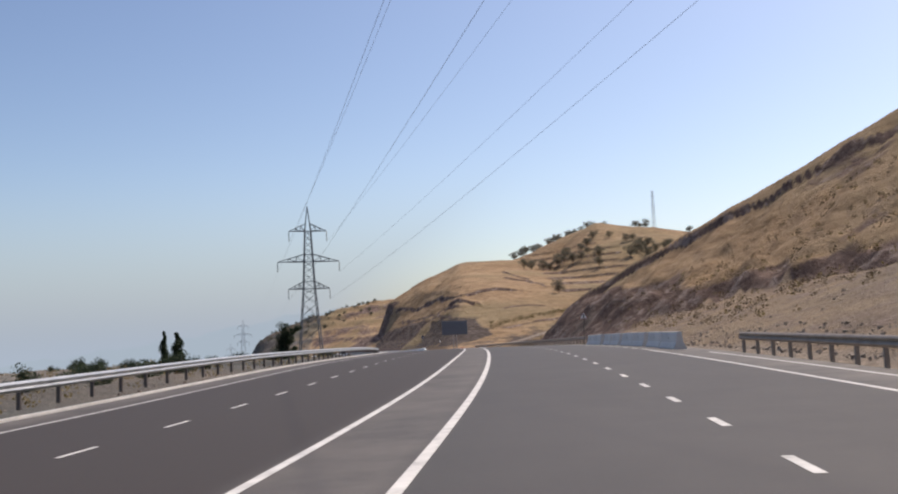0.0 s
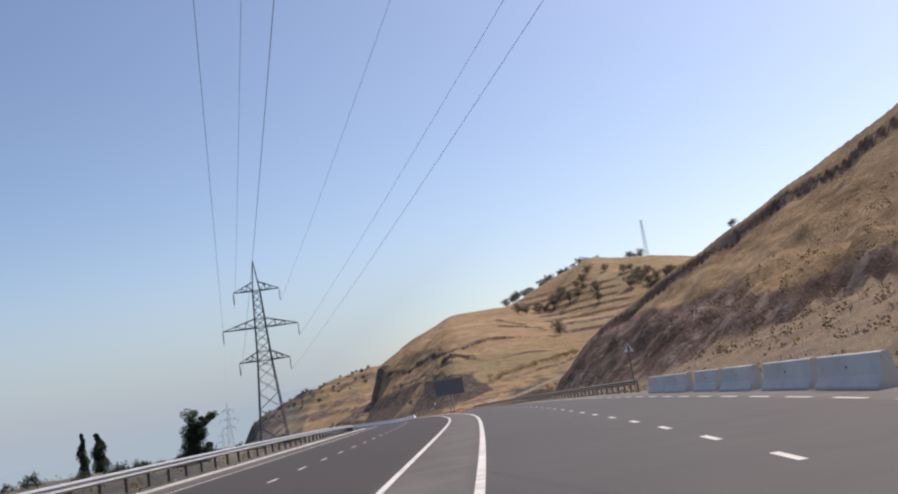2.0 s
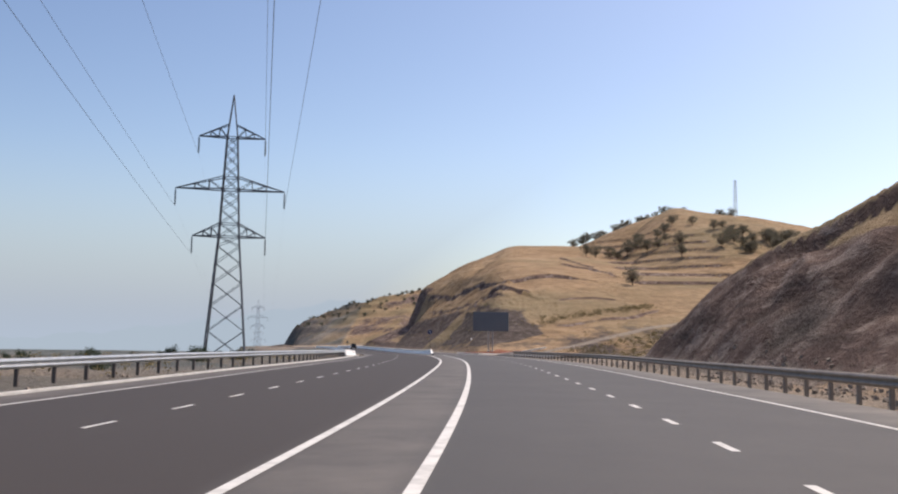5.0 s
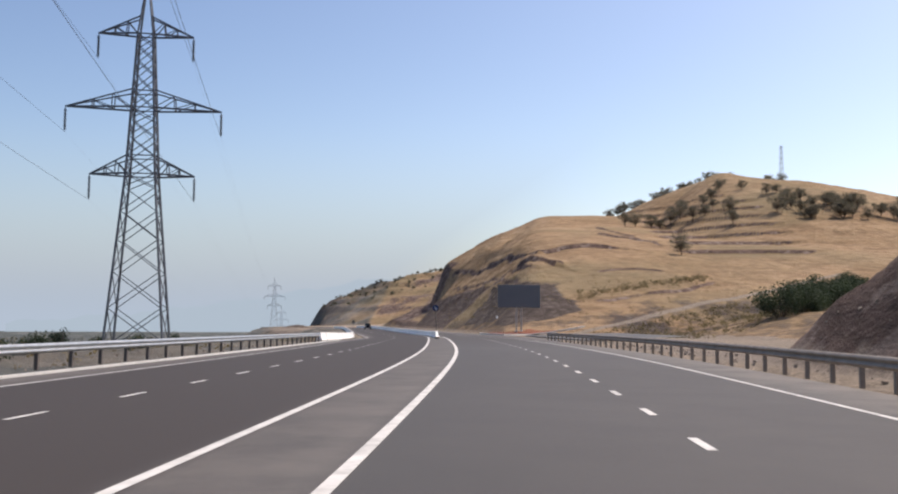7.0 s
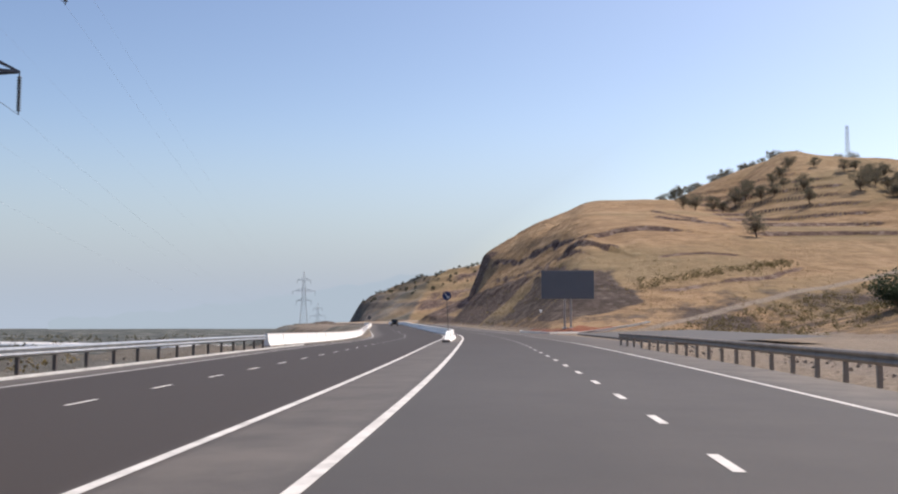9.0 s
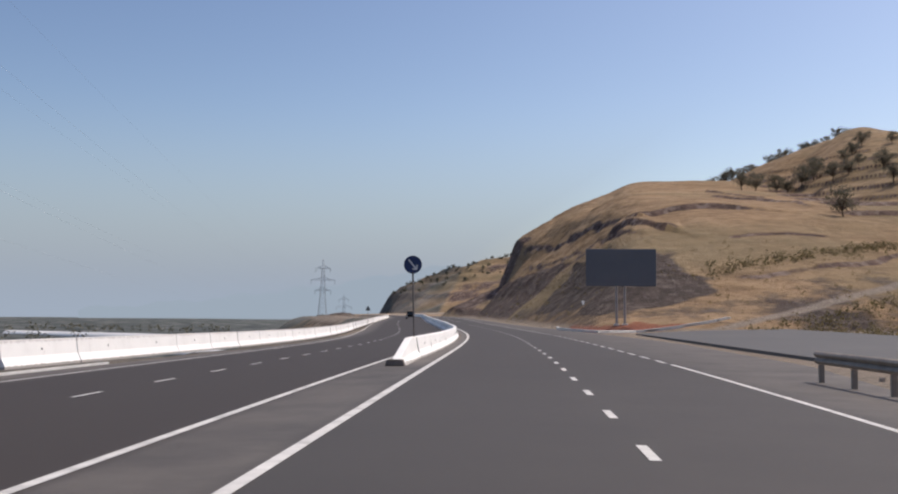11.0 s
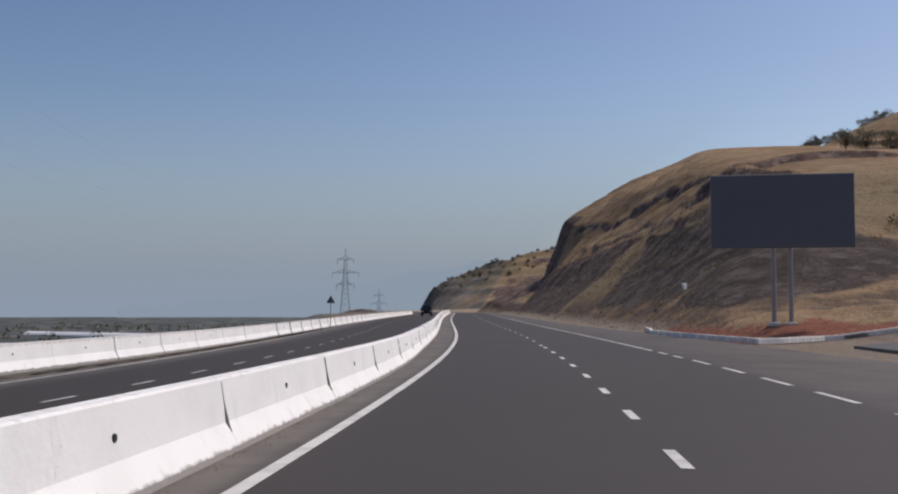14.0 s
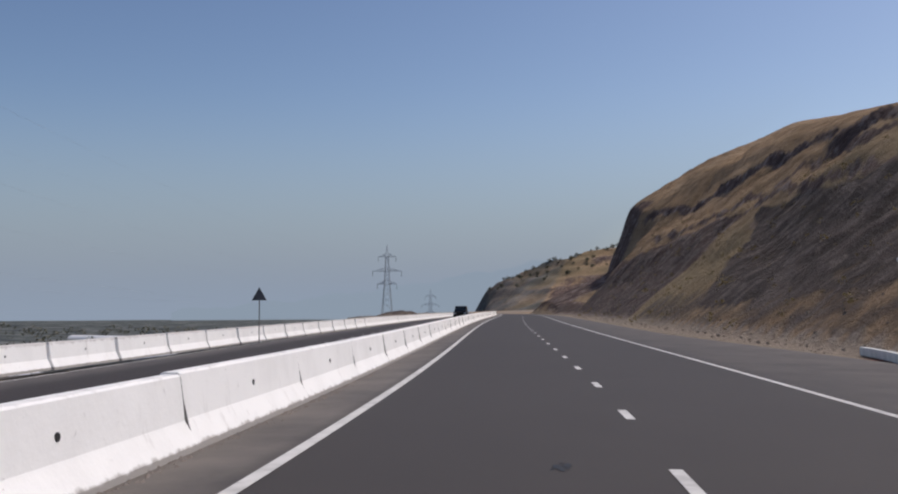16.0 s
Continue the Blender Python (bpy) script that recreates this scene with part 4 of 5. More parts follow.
def pylon(place, material, label, scale=1.0, peak=30.9, light=False, spread=1.0):
    thing = tagged(empty("pylon", place, PY_TURN), label, "pylon", "power line")
    top, arms = peak * scale, [(14.1, 4.15), (19.6, 6.2), (25.8, 3.8)]

    def half(z):
        return float(np.interp(z / scale, [0, 14.1, 25.8, peak], [2.3, 1.15, 0.6, 0.05])) * scale

    leg_w, brace_w = 0.14 * scale, 0.065 * scale
    levels = [0, 3.2, 6.1, 8.7, 11.0, 13.0, 14.1, 15.6, 17.2, 18.6, 19.6, 21.0, 22.4, 23.7, 24.9, 25.8]
    levels = [v * scale for v in levels]
    corner = lambda k, z: Vector(((1, 1), (-1, 1), (-1, -1), (1, -1))[k % 4] + (0,)) * half(z) + Vector((0, 0, z))
    single = not light and place.y > 100
    for k in range(4):
        bar_mesh("leg", [(corner(k, a), corner(k, b), leg_w) for a, b in zip(levels[:-1], levels[1:])] + [(corner(k, levels[-1]), (0, 0, top), leg_w * 0.8)], material, thing)
        bars = []
        for i, (a, b) in enumerate(zip(levels[:-1], levels[1:])):
            bars += [(corner(k, a), corner(k + 1, b), brace_w), (corner(k + 1, a), corner(k, b), brace_w)]
        for z in (14.1, 15.6, 19.6, 21.0, 25.8):
            bars.append((corner(k, z * scale), corner(k + 1, z * scale), brace_w * 1.3))
        if single:
            for b in bars:
                bar_mesh("brace", [b], material, thing)
        else:
            tagged(bar_mesh("bracing", bars, material, thing), kind="stuff")
    tips = []
    for z, reach in arms:
        z, reach = z * scale, reach * scale * spread
        up = 1.5 * scale
        for side in (-1, 1):
            tip = Vector((side * reach, 0, z))
            bars, chords = [], []
            for f in (-1, 1):
                low, high = Vector((side * half(z), f * half(z), z)), Vector((side * half(z + up), f * half(z + up), z + up))
                chords += [(low, tip, 0.13 * scale), (high, tip, 0.1 * scale)]
                for q in (0.3, 0.6):
                    bars.append((low.lerp(tip, q), high.lerp(tip, q), brace_w))
                    bars.append((low.lerp(tip, q - 0.3), high.lerp(tip, q), brace_w))
            for q in (0.3, 0.6):
                bars.append((Vector((side * half(z), -half(z), z)).lerp(tip, q), Vector((side * half(z), half(z), z)).lerp(tip, q), brace_w))
            arm = bar_mesh("crossarm", chords + ([] if single else bars), material, thing)
            if single:
                for b in bars:
                    bar_mesh("brace", [b], material, arm)
            bm = bmesh.new()
            drop = 2.1 * scale
            if light:
                rod_into(bm, tip, tip - Vector((0, 0, drop)), 0.09 * scale, 5)
            else:
                for i in range(13):
                    zz = z - 0.25 - i * (drop - 0.35) / 13
                    bmesh.ops.create_cone(bm, cap_ends=True, segments=8, radius1=0.13 * scale, radius2=0.05 * scale, depth=0.1, matrix=Matrix.Translation((tip.x, 0, zz)))
                rod_into(bm, tip, tip - Vector((0, 0, drop)), 0.035 * scale, 5)
            part("insulator", bm, M_INSUL, thing, "dark hanging insulator string")
            tips.append(thing.matrix_world @ (tip - Vector((0, 0, drop))))
    tips.append(thing.matrix_world @ Vector((0, 0, top)))
    return thing, tips


P1 = Vector((-33.9, 196.0, 0))
P1.z = land_z(P1.x, P1.y) - 0.1
_, tips1 = pylon(P1, M_PYLON, "tall dark steel lattice pylon with three crossarms")
P0 = P1 - PY_DIR * 300 + Vector((-0.961, -0.275, 0)) * 3.0
P0.z = land_z(P0.x, P0.y) - 0.3
_, tips0 = pylon(P0, M_PYLON, "steel lattice pylon on the hillside behind the road", spread=1.6)
P2 = Vector((-151.7, 616.8, 0))
P2.z = land_z(P2.x, P2.y) - 0.2
_, tips2 = pylon(P2, M_PYLON_FAR, "distant grey lattice pylon in the hazy valley", scale=(18.2 - P2.z) / 25.8, light=True)
P3 = P2 + PY_DIR * 330
P3.z = -20
pylon(P3, M_PYLON_FAR, "far grey lattice pylon fading in haze", light=True)
P4 = Vector((138.6, 751.7, 0))
P4.z = land_z(P4.x, P4.y) - 0.5
mast = tagged(empty("lattice_mast", P4, 0.3), "thin grey lattice mast on the hilltop", "mast")
MH = 113.5 - P4.z
for k in range(4):
    c0, c1 = Vector(((1, 1), (-1, 1), (-1, -1), (1, -1))[k] + (0,)), Vector(((1, 1), (-1, 1), (-1, -1), (1, -1))[(k + 1) % 4] + (0,))
    bar_mesh("leg", [(c0 * 1.3, c0 * 0.55 + Vector((0, 0, MH)), 0.16)], M_PYLON_FAR, mast)
    tagged(bar_mesh("bracing", [(c0 * (1.4 - 0.75 * i / 12) + Vector((0, 0, MH * i / 12)), c1 * (1.4 - 0.75 * (i + 1) / 12) + Vector((0, 0, MH * (i + 1) / 12)), 0.1) for i in range(12)], M_PYLON_FAR, mast), kind="stuff")


def wire(a, b, sag, r, mat=M_WIRE):
    n = 40
    verts, faces = [], []
    side = (b - a).cross(Vector((0, 0, 1))).normalized()
    for i in range(n + 1):
        t = i / n
        c = a.lerp(b, t) - Vector((0, 0, 4 * sag * t * (1 - t)))
        for k in range(4):
            g = math.pi / 2 * k
            verts.append(c + side * (r * math.cos(g)) + Vector((0, 0, r * math.sin(g))))
    for i in range(n):
        for k in range(4):
            faces.append((i * 4 + k, i * 4 + (k + 1) % 4, i * 4 + 4 + (k + 1) % 4, i * 4 + 4 + k))
    return tagged(mesh_part("wire", verts, faces, mat), "thin overhead power line wire", "wire", "power line wires")


for a, b in zip(tips0[:6], tips1[:6]):
    wire(b, a, 2.6, 0.015)
for a, b in zip(tips1[:6], tips2[:6]):
    wire(a, b, 8.0, 0.004, M_WIRE_FAR)

# ---- billboard ----
bb = tagged(empty("billboard", (-7.85, 300.1, land_z(-7.85, 300.1) - 0.05), radians(3.5)), "large dark blank billboard seen from behind on twin posts", "billboard")
bm = bmesh.new()
box_into(bm, 7.8, 0.22, 4.2, Matrix.Translation((0, 0, 3.8 - bb.location.z)), bevel=0.03)
part("panel", bm, M_BOARD, bb)
for sx in (-0.46, 0.46):
    bm = bmesh.new()
    rod_into(bm, (sx, 0.25, 0), (sx, 0.25, 7.2 - bb.location.z), 0.13, 12)
    part("post", bm, M_BOARDPOST, bb)
    bm = bmesh.new()
    box_into(bm, 0.62, 0.62, 0.24, Matrix.Translation((sx, 0.25, -0.02)), bevel=0.03)
    part("footing", bm, M_CONCRETE, bb, "low concrete footing")

# ---- backdrop: far haze and mountain as glowing shells ----
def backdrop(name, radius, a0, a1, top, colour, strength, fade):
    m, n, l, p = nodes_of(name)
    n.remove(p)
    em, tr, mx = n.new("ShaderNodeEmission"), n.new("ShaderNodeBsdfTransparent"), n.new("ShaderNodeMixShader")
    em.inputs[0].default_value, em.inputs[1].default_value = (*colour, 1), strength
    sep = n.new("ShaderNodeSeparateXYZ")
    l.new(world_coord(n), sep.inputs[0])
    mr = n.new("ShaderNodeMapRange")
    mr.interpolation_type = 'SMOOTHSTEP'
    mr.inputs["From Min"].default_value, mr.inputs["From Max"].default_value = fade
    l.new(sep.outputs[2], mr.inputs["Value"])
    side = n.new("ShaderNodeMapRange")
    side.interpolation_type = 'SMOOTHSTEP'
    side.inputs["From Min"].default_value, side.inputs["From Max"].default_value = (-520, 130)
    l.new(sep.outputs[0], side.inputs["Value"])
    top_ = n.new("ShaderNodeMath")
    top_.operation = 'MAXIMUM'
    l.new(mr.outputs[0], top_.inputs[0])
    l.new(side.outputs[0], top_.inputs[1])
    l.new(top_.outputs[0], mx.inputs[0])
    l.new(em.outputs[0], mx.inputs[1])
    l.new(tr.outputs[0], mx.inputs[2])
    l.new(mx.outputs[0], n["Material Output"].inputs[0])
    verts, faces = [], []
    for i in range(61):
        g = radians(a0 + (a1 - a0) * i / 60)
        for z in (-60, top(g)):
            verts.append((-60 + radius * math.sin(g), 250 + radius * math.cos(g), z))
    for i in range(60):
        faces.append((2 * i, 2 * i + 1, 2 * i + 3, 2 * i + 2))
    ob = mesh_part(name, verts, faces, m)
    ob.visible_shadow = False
    return tagged(ob, "glowing pale blue-grey shell for the far valley's haze and mountain", "haze", kind="structure")


# haze light put into two emissive shells that thin out with height
backdrop("backdrop_haze_glow", 1700, -100, 8, lambda g: 400, (0.49, 0.57, 0.68), 1.0, (-30, 390))
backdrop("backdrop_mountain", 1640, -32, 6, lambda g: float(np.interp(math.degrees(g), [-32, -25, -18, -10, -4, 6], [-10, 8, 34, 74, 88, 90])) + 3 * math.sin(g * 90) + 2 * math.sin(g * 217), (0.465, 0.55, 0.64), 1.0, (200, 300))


# ---- trees and shrubs ----


def leaves_mesh(rng, centres, leaf, per):
    """Small tilted leaf blades round clump centres (centre, radius)."""
    verts, faces = [], []
    for c, r in centres:
        for _ in range(per):
            v = Vector((rng.gauss(0, 1), rng.gauss(0, 1), rng.gauss(0, 1)))
            v = v * r * 0.5 * min(1.0, 1.9 / v.length)
            p = c + Vector((v.x, v.y, v.z * 0.85))
            q = Euler((rng.uniform(-1.2, 1.2), rng.uniform(-1.2, 1.2), rng.uniform(0, 6.28))).to_matrix()
            s = leaf * rng.uniform(0.6, 1.3)
            k = len(verts)
            for a in ((-0.5, 0, 0), (0, -0.32, 0.08), (0.5, 0, 0), (0, 0.32, 0.08)):
                verts.append(p + q @ Vector(a) * s)
            faces.append((k, k + 1, k + 2, k + 3))
    return verts, faces


def tree_thing(name, label, category, group, height, spread, seed, leaf_mat_, leaf, per, clumps, trunk=0.3, columnar=False):
    rng = random.Random(seed)
    thing = tagged(empty(name), label, category, group)
    bm = bmesh.new()
    tips, r0 = [], height * 0.028 + 0.03
    fork = Vector((rng.uniform(-0.1, 0.1) * spread, rng.uniform(-0.1, 0.1) * spread, height * trunk))
    rod_into(bm, (0, 0, -0.3), fork, r0, 7, r0 * 0.7)
    for i in range(clumps):
        g = 2 * math.pi * (i + rng.uniform(-0.3, 0.3)) / clumps * 2.4
        f = rng.uniform(0.2, 1.0) if not columnar else rng.uniform(0.05, 0.4)
        zz = height * (rng.uniform(trunk + 0.12, 0.93) if not columnar else trunk + (0.97 - trunk) * (i + 0.5) / clumps)
        width = spread / 2 * f * (1 - 0.45 * max(0, zz / height - 0.6))
        tip = Vector((math.cos(g) * width, math.sin(g) * width, zz))
        tips.append(tip)
        mid = fork.lerp(tip, 0.5) + Vector((0, 0, 0.06 * height))
        rod_into(bm, fork, mid, r0 * 0.45, 5, r0 * 0.3)
        rod_into(bm, mid, tip, r0 * 0.3, 5, r0 * 0.08)
    part("trunk", bm, M_BARK, thing)
    size = spread * (0.22 if not columnar else 0.5)
    taper = lambda z: 1.0 if not columnar else 0.45 + 0.75 * math.sin(math.pi * min(1, z / height + 0.12)) ** 0.7
    mesh_part("crown", *leaves_mesh(rng, [(t, size * rng.uniform(0.6, 1.25) * taper(t.z)) for t in tips], leaf, per), leaf_mat_, thing)
    return thing


def shrub_thing(label, group, height, spread, seed, leaf_mat_, leaf, per, clumps, name="shrub"):
    rng = random.Random(seed)
    thing = tagged(empty(name), label, name, group)
    bm = bmesh.new()
    centres = []
    for i in range(clumps):
        g, f = rng.uniform(0, 6.28), math.sqrt(rng.uniform(0, 1))
        c = Vector((math.cos(g) * f * spread * 0.38, math.sin(g) * f * spread * 0.38, height * rng.uniform(0.3, 0.78) * (1.1 - 0.5 * f)))
        rod_into(bm, (c.x * 0.2, c.y * 0.2, -0.15), c, 0.03 + height * 0.008, 4, 0.012)
        centres.append((c, height * rng.uniform(0.2, 0.34)))
    part("stems", bm, M_BARK, thing)
    mesh_part("foliage", *leaves_mesh(rng, centres, leaf, per), leaf_mat_, thing)
    return thing


def scatter(first, spots, rng, lo=0.8, hi=1.25, sink=0.1):
    """The thing at the first spot, copies at the others."""
    for i, (x, y) in enumerate(spots):
        k = rng.uniform(lo, hi)
        x, y = at(x, y)
        m = Matrix.Translation((x, y, land_z(x, y) - sink)) @ Matrix.Rotation(rng.uniform(0, 6.28), 4, 'Z')
        if i == 0:
            first.matrix_basis = m
        else:
            c = copy_thing(first, m)
            c.scale = (k, k, k * rng.uniform(0.9, 1.1))


rng = random.Random(11)


def lobed_tree(label, rng):
    """A tree with a leafy foot, a stout upright crown and one lobe standing off on its own limb."""
    thing = tagged(empty("tree"), label, "tree")
    bm = bmesh.new()
    rod_into(bm, (0, 0, -0.3), (0.05, 0, 1.2), 0.17, 8, 0.14)
    rod_into(bm, (0.05, 0, 1.2), (-0.05, 0, 2.7), 0.14, 8, 0.1)
    clumps = []
    for z0, x, z, size, bare in ((2.5, -0.35, 4.3, 0.46, 0.1), (2.5, 0.12, 4.25, 0.4, 0.1), (2.2, 0.8, 3.75, 0.3, 0.45), (2.6, 1.25, 4.15, 0.33, 0.6), (1.6, 0.8, 3.0, 0.32, 0.3), (1.5, -0.75, 2.95, 0.38, 0.2),
                                 (1.2, -0.95, 1.95, 0.36, 0.25), (1.6, -0.35, 3.3, 0.5, 0.0), (1.6, 0.25, 3.4, 0.48, 0.0), (0.6, 1.15, 1.8, 0.3, 0.35), (0.5, 1.3, 1.2, 0.32, 0.2), (0.5, -1.0, 1.1, 0.42, 0.2)):
        foot, tip = Vector((0.0, 0.0, z0)), Vector((x, rng.uniform(-0.7, 0.7), z))
        bend = foot.lerp(tip, 0.5) + Vector((0, 0, 0.12))
        rod_into(bm, foot, bend, 0.07, 6, 0.045)
        rod_into(bm, bend, tip, 0.045, 5, 0.012)
        for k in range(5):
            f = bare + (1 - bare) * (k + 0.5) / 5
            clumps.append((foot.lerp(tip, f) + Vector([rng.uniform(-0.16, 0.16) for _ in range(3)]), size * rng.uniform(0.75, 1.3)))
    for _ in range(16):
        clumps.append((Vector((rng.uniform(-0.95, 1.0), rng.uniform(-0.9, 0.9), rng.uniform(0.3, 1.4))), rng.uniform(0.3, 0.6)))
    part("trunk", bm, M_BARK, thing)
    mesh_part("crown", *leaves_mesh(rng, clumps, 0.13, 210), M_LEAF, thing)
    return thing


big_tree = lobed_tree("dark leafy roadside tree with two uneven lobes", random.Random(5))
big_tree.matrix_basis = Matrix.Translation((-22.4, 114.2, land_z(-22.4, 114.2) - 0.1)) @ Matrix.Diagonal((1.12, 1.12, 1.0, 1.0))
poplar = tree_thing("poplar_tree", "slim dark green poplar below the road", "poplar tree", "poplars", 6.0, 1.35, 8, M_LEAF, 0.2, 330, 22, 0.05, True)
poplar.matrix_basis = Matrix.Translation((-56.0, 173.0, land_z(-56.0, 173.0))) @ Matrix.Diagonal((1, 1, 1.4, 1))
copy_thing(poplar, Matrix.Translation((-53.0, 171.5, land_z(-53.0, 171.5))) @ Matrix.Rotation(2, 4, 'Z')).scale = (1.4, 1.4, 1.06)
hill_trees = [tree_thing("hill_tree", "round olive-green tree on the dry hill, haze in its colour", "tree", "hill trees", 5.4, 5.8, 20 + i, M_OLIVE, 0.32, 85, 22, 0.22) for i in range(3)]
spots = [[], [], []]
for k, p in enumerate([(24, 492), (27, 486), (33, 485), (36, 487), (40, 485), (46, 497), (46.3, 474), (50.7, 475), (55, 481), (57, 499), (58.3, 467.6), (69, 501), (56, 448), (30.8, 381), (75.4, 487), (78.7, 488), (71.4, 452), (53, 492), (61, 505), (44, 489)]):
    spots[k % 3].append((p[0] + 4, p[1] - 1.5))
for k in range(17):                          # along the spine
    t = k / 16
    spots[k % 3].append((29 + 44 * t + rng.uniform(-1.5, 1.5), 619 - 53 * t + rng.uniform(-9, 2)))
spots[0] += [(104, 600), (108, 606)]
spots[1] += [(111, 604), (80, 566)]
for i in range(52):                          # thicket on the far shoulder
    t = rng.uniform(0, 1)
    spots[i % 3].append((78 + 62 * t + rng.uniform(-2, 2), 441 + 12 * t + 34 * rng.uniform(0, 1) ** 1.3 * (1 - 0.3 * t)))
for t, sp in zip(hill_trees, spots):
    scatter(t, sp, rng, 0.55, 1.1)
far_tree = tree_thing("far_tree", "small dark tree on the distant slope", "tree", "distant slope trees", 3.4, 4.2, 31, M_FARLEAF, 0.6, 40, 10, 0.12)
scatter(far_tree, [(-276 + 150 * (i / 56) + rng.uniform(-4, 4), rng.uniform(1225, 1280) if i % 3 else rng.uniform(1270, 1284)) for i in range(56)], rng, 0.4, 1.35)
green = [shrub_thing("dark green shrub on the valley verge", "verge shrubs", 1.5, 2.4, 40 + i, M_LEAF, 0.13, 90, 11) for i in range(2)]
sp = [[], []]
for i in range(64):
    y = rng.uniform(22, 205)
    p = road_point(y, -rng.uniform(19, 43))
    sp[i % 2].append((p.x, p.y))
for y in range(16, 80, 4):
    p = road_point(y + rng.uniform(-1, 1), -rng.uniform(36, 46))
    sp[y % 2].append((p.x, p.y))
sp[0] += [(-50, 194), (-39, 190.5), (-41.5, 191.5), (-37, 193)]
for t, s_ in zip(green, sp):
    scatter(t, s_, rng, 0.45, 1.25)
thicket = shrub_thing("tall dark green thicket in the side valley", "side valley thicket", 7.4, 8.5, 51, M_LEAF, 0.34, 210, 20, "thicket")
scatter(thicket, [(38 + 27 * i / 15 + rng.uniform(-2.4, 2.4) + 2.6, 295 + 54 * i / 15 + rng.uniform(-2.5, 2.5) - 8) for i in range(16)], rng, 0.7, 1.1)
crest_bush = shrub_thing("small pale bush on the crest of the cut slope", "", 1.3, 1.0, 53, M_OLIVE, 0.12, 60, 7)
crest_bush.matrix_basis = Matrix.Translation((30.6, 141.2, land_z(30.6, 141.2) - 0.1))


def clump_stuff(name, label, category, spots, mat, lo, hi, leaf, per, seed):
    """Uncounted low growth, joined."""
    rng = random.Random(seed)
    verts, faces = [], []
    xs, ys = np.array([at(*p) for p in spots]).T
    zs = land(xs, ys)[0]
    for x, y, z in zip(xs, ys, zs):
        h = rng.uniform(lo, hi)
        v, f = leaves_mesh(rng, [(Vector((x, y, z + h * 0.35)), h * 0.75)], leaf * h, per)
        k = len(verts)
        verts += v
        faces += [tuple(i + k for i in q) for q in f]
    return tagged(mesh_part(name, verts, faces, mat), label, category, kind="stuff")


clump_stuff("dry_scrub", "dry yellow-brown scrub and thistles on the slopes", "scrub",
            [(rng.uniform(4, 62), rng.uniform(288, 345)) for _ in range(330)] + [p for p in [(rng.uniform(17, 45), rng.uniform(60, 122)) for _ in range(170)] if 150 - 0.75 * p[0] - p[1] > 10]
            + [(lambda p: (p.x, p.y))(road_point(rng.uniform(15, 210), -rng.uniform(14.5, 40))) for _ in range(500)]
            + [(lambda p: (p.x, p.y))(road_point(rng.uniform(312, 470), rng.uniform(17, 36))) for _ in range(260)], M_SCRUB, 0.2, 0.62, 0.34, 16, 61)
clump_stuff("thistle_scrub", "dry olive thistle tufts on the side valley bank", "scrub",
            [(lambda t, k: (7 + 39 * t + 0.55 * k, 294.6 + 38.6 * t - k))(rng.random(), 1.5 + 26 * rng.random() ** 1.5) for _ in range(620)]
            + [(lambda t, k: (6 + 31 * t, 323 + 26 * t + k))(rng.random(), rng.gauss(0, 1.8)) for _ in range(200)], M_THISTLE, 0.35, 1.05, 0.34, 22, 64)
clump_stuff("dark_tufts", "dark dry tufts on the broken cut slope", "scrub",
            [p for p in [(rng.uniform(17, 46), rng.uniform(58, 134)) for _ in range(480)] if 150 - 0.75 * p[0] - p[1] > 9], M_TUFT, 0.3, 0.75, 0.28, 26, 65)
belts = []
for k in range(15):
    x0, y0_, g, n_ = -rng.uniform(250, 1150), rng.uniform(380, 1150), radians(rng.uniform(55, 100)), rng.randint(16, 44)
    for i in range(n_):
        belts.append((x0 + math.sin(g) * i * 9 + rng.uniform(-4, 4), y0_ + math.cos(g) * i * 9 + rng.uniform(-7, 7)))
belts = [p for p in belts if p[0] < -0.3 * p[1]] + [(-rng.uniform(260, 1250), rng.uniform(350, 1200)) for _ in range(260)]
clump_stuff("valley_trees", "dark tree belts on the hazy valley floor", "trees", [p for p in belts if p[0] < -0.36 * p[1]], M_FARLEAF, 3, 7, 0.42, 18, 62)


# ---- stones ----


def stone_stuff(name, label, spots, lo, hi, seed, mat):
    rng = random.Random(seed)
    verts, faces = [], []
    xs, ys = np.array(spots).T
    zs = land(xs, ys)[0]
    for x, y, z in zip(xs, ys, zs):
        r = lo + (hi - lo) * rng.random() ** 3
        q = Euler([rng.uniform(0, 6.28) for _ in range(3)]).to_matrix()
        k = len(verts)
        for sx in (-1, 1):
            for sy in (-1, 1):
                for sz in (-1, 1):
                    verts.append(Vector((x, y, z + r * 0.2)) + q @ Vector((sx * r * rng.uniform(0.4, 0.8), sy * r * rng.uniform(0.35, 0.65), sz * r * rng.uniform(0.3, 0.5))))
        faces += [(k, k + 1, k + 3, k + 2), (k + 4, k + 6, k + 7, k + 5), (k, k + 4, k + 5, k + 1), (k + 2, k + 3, k + 7, k + 6), (k, k + 2, k + 6, k + 4), (k + 1, k + 5, k + 7, k + 3)]
    return tagged(mesh_part(name, verts, faces, mat), label, "stones", kind="stuff")


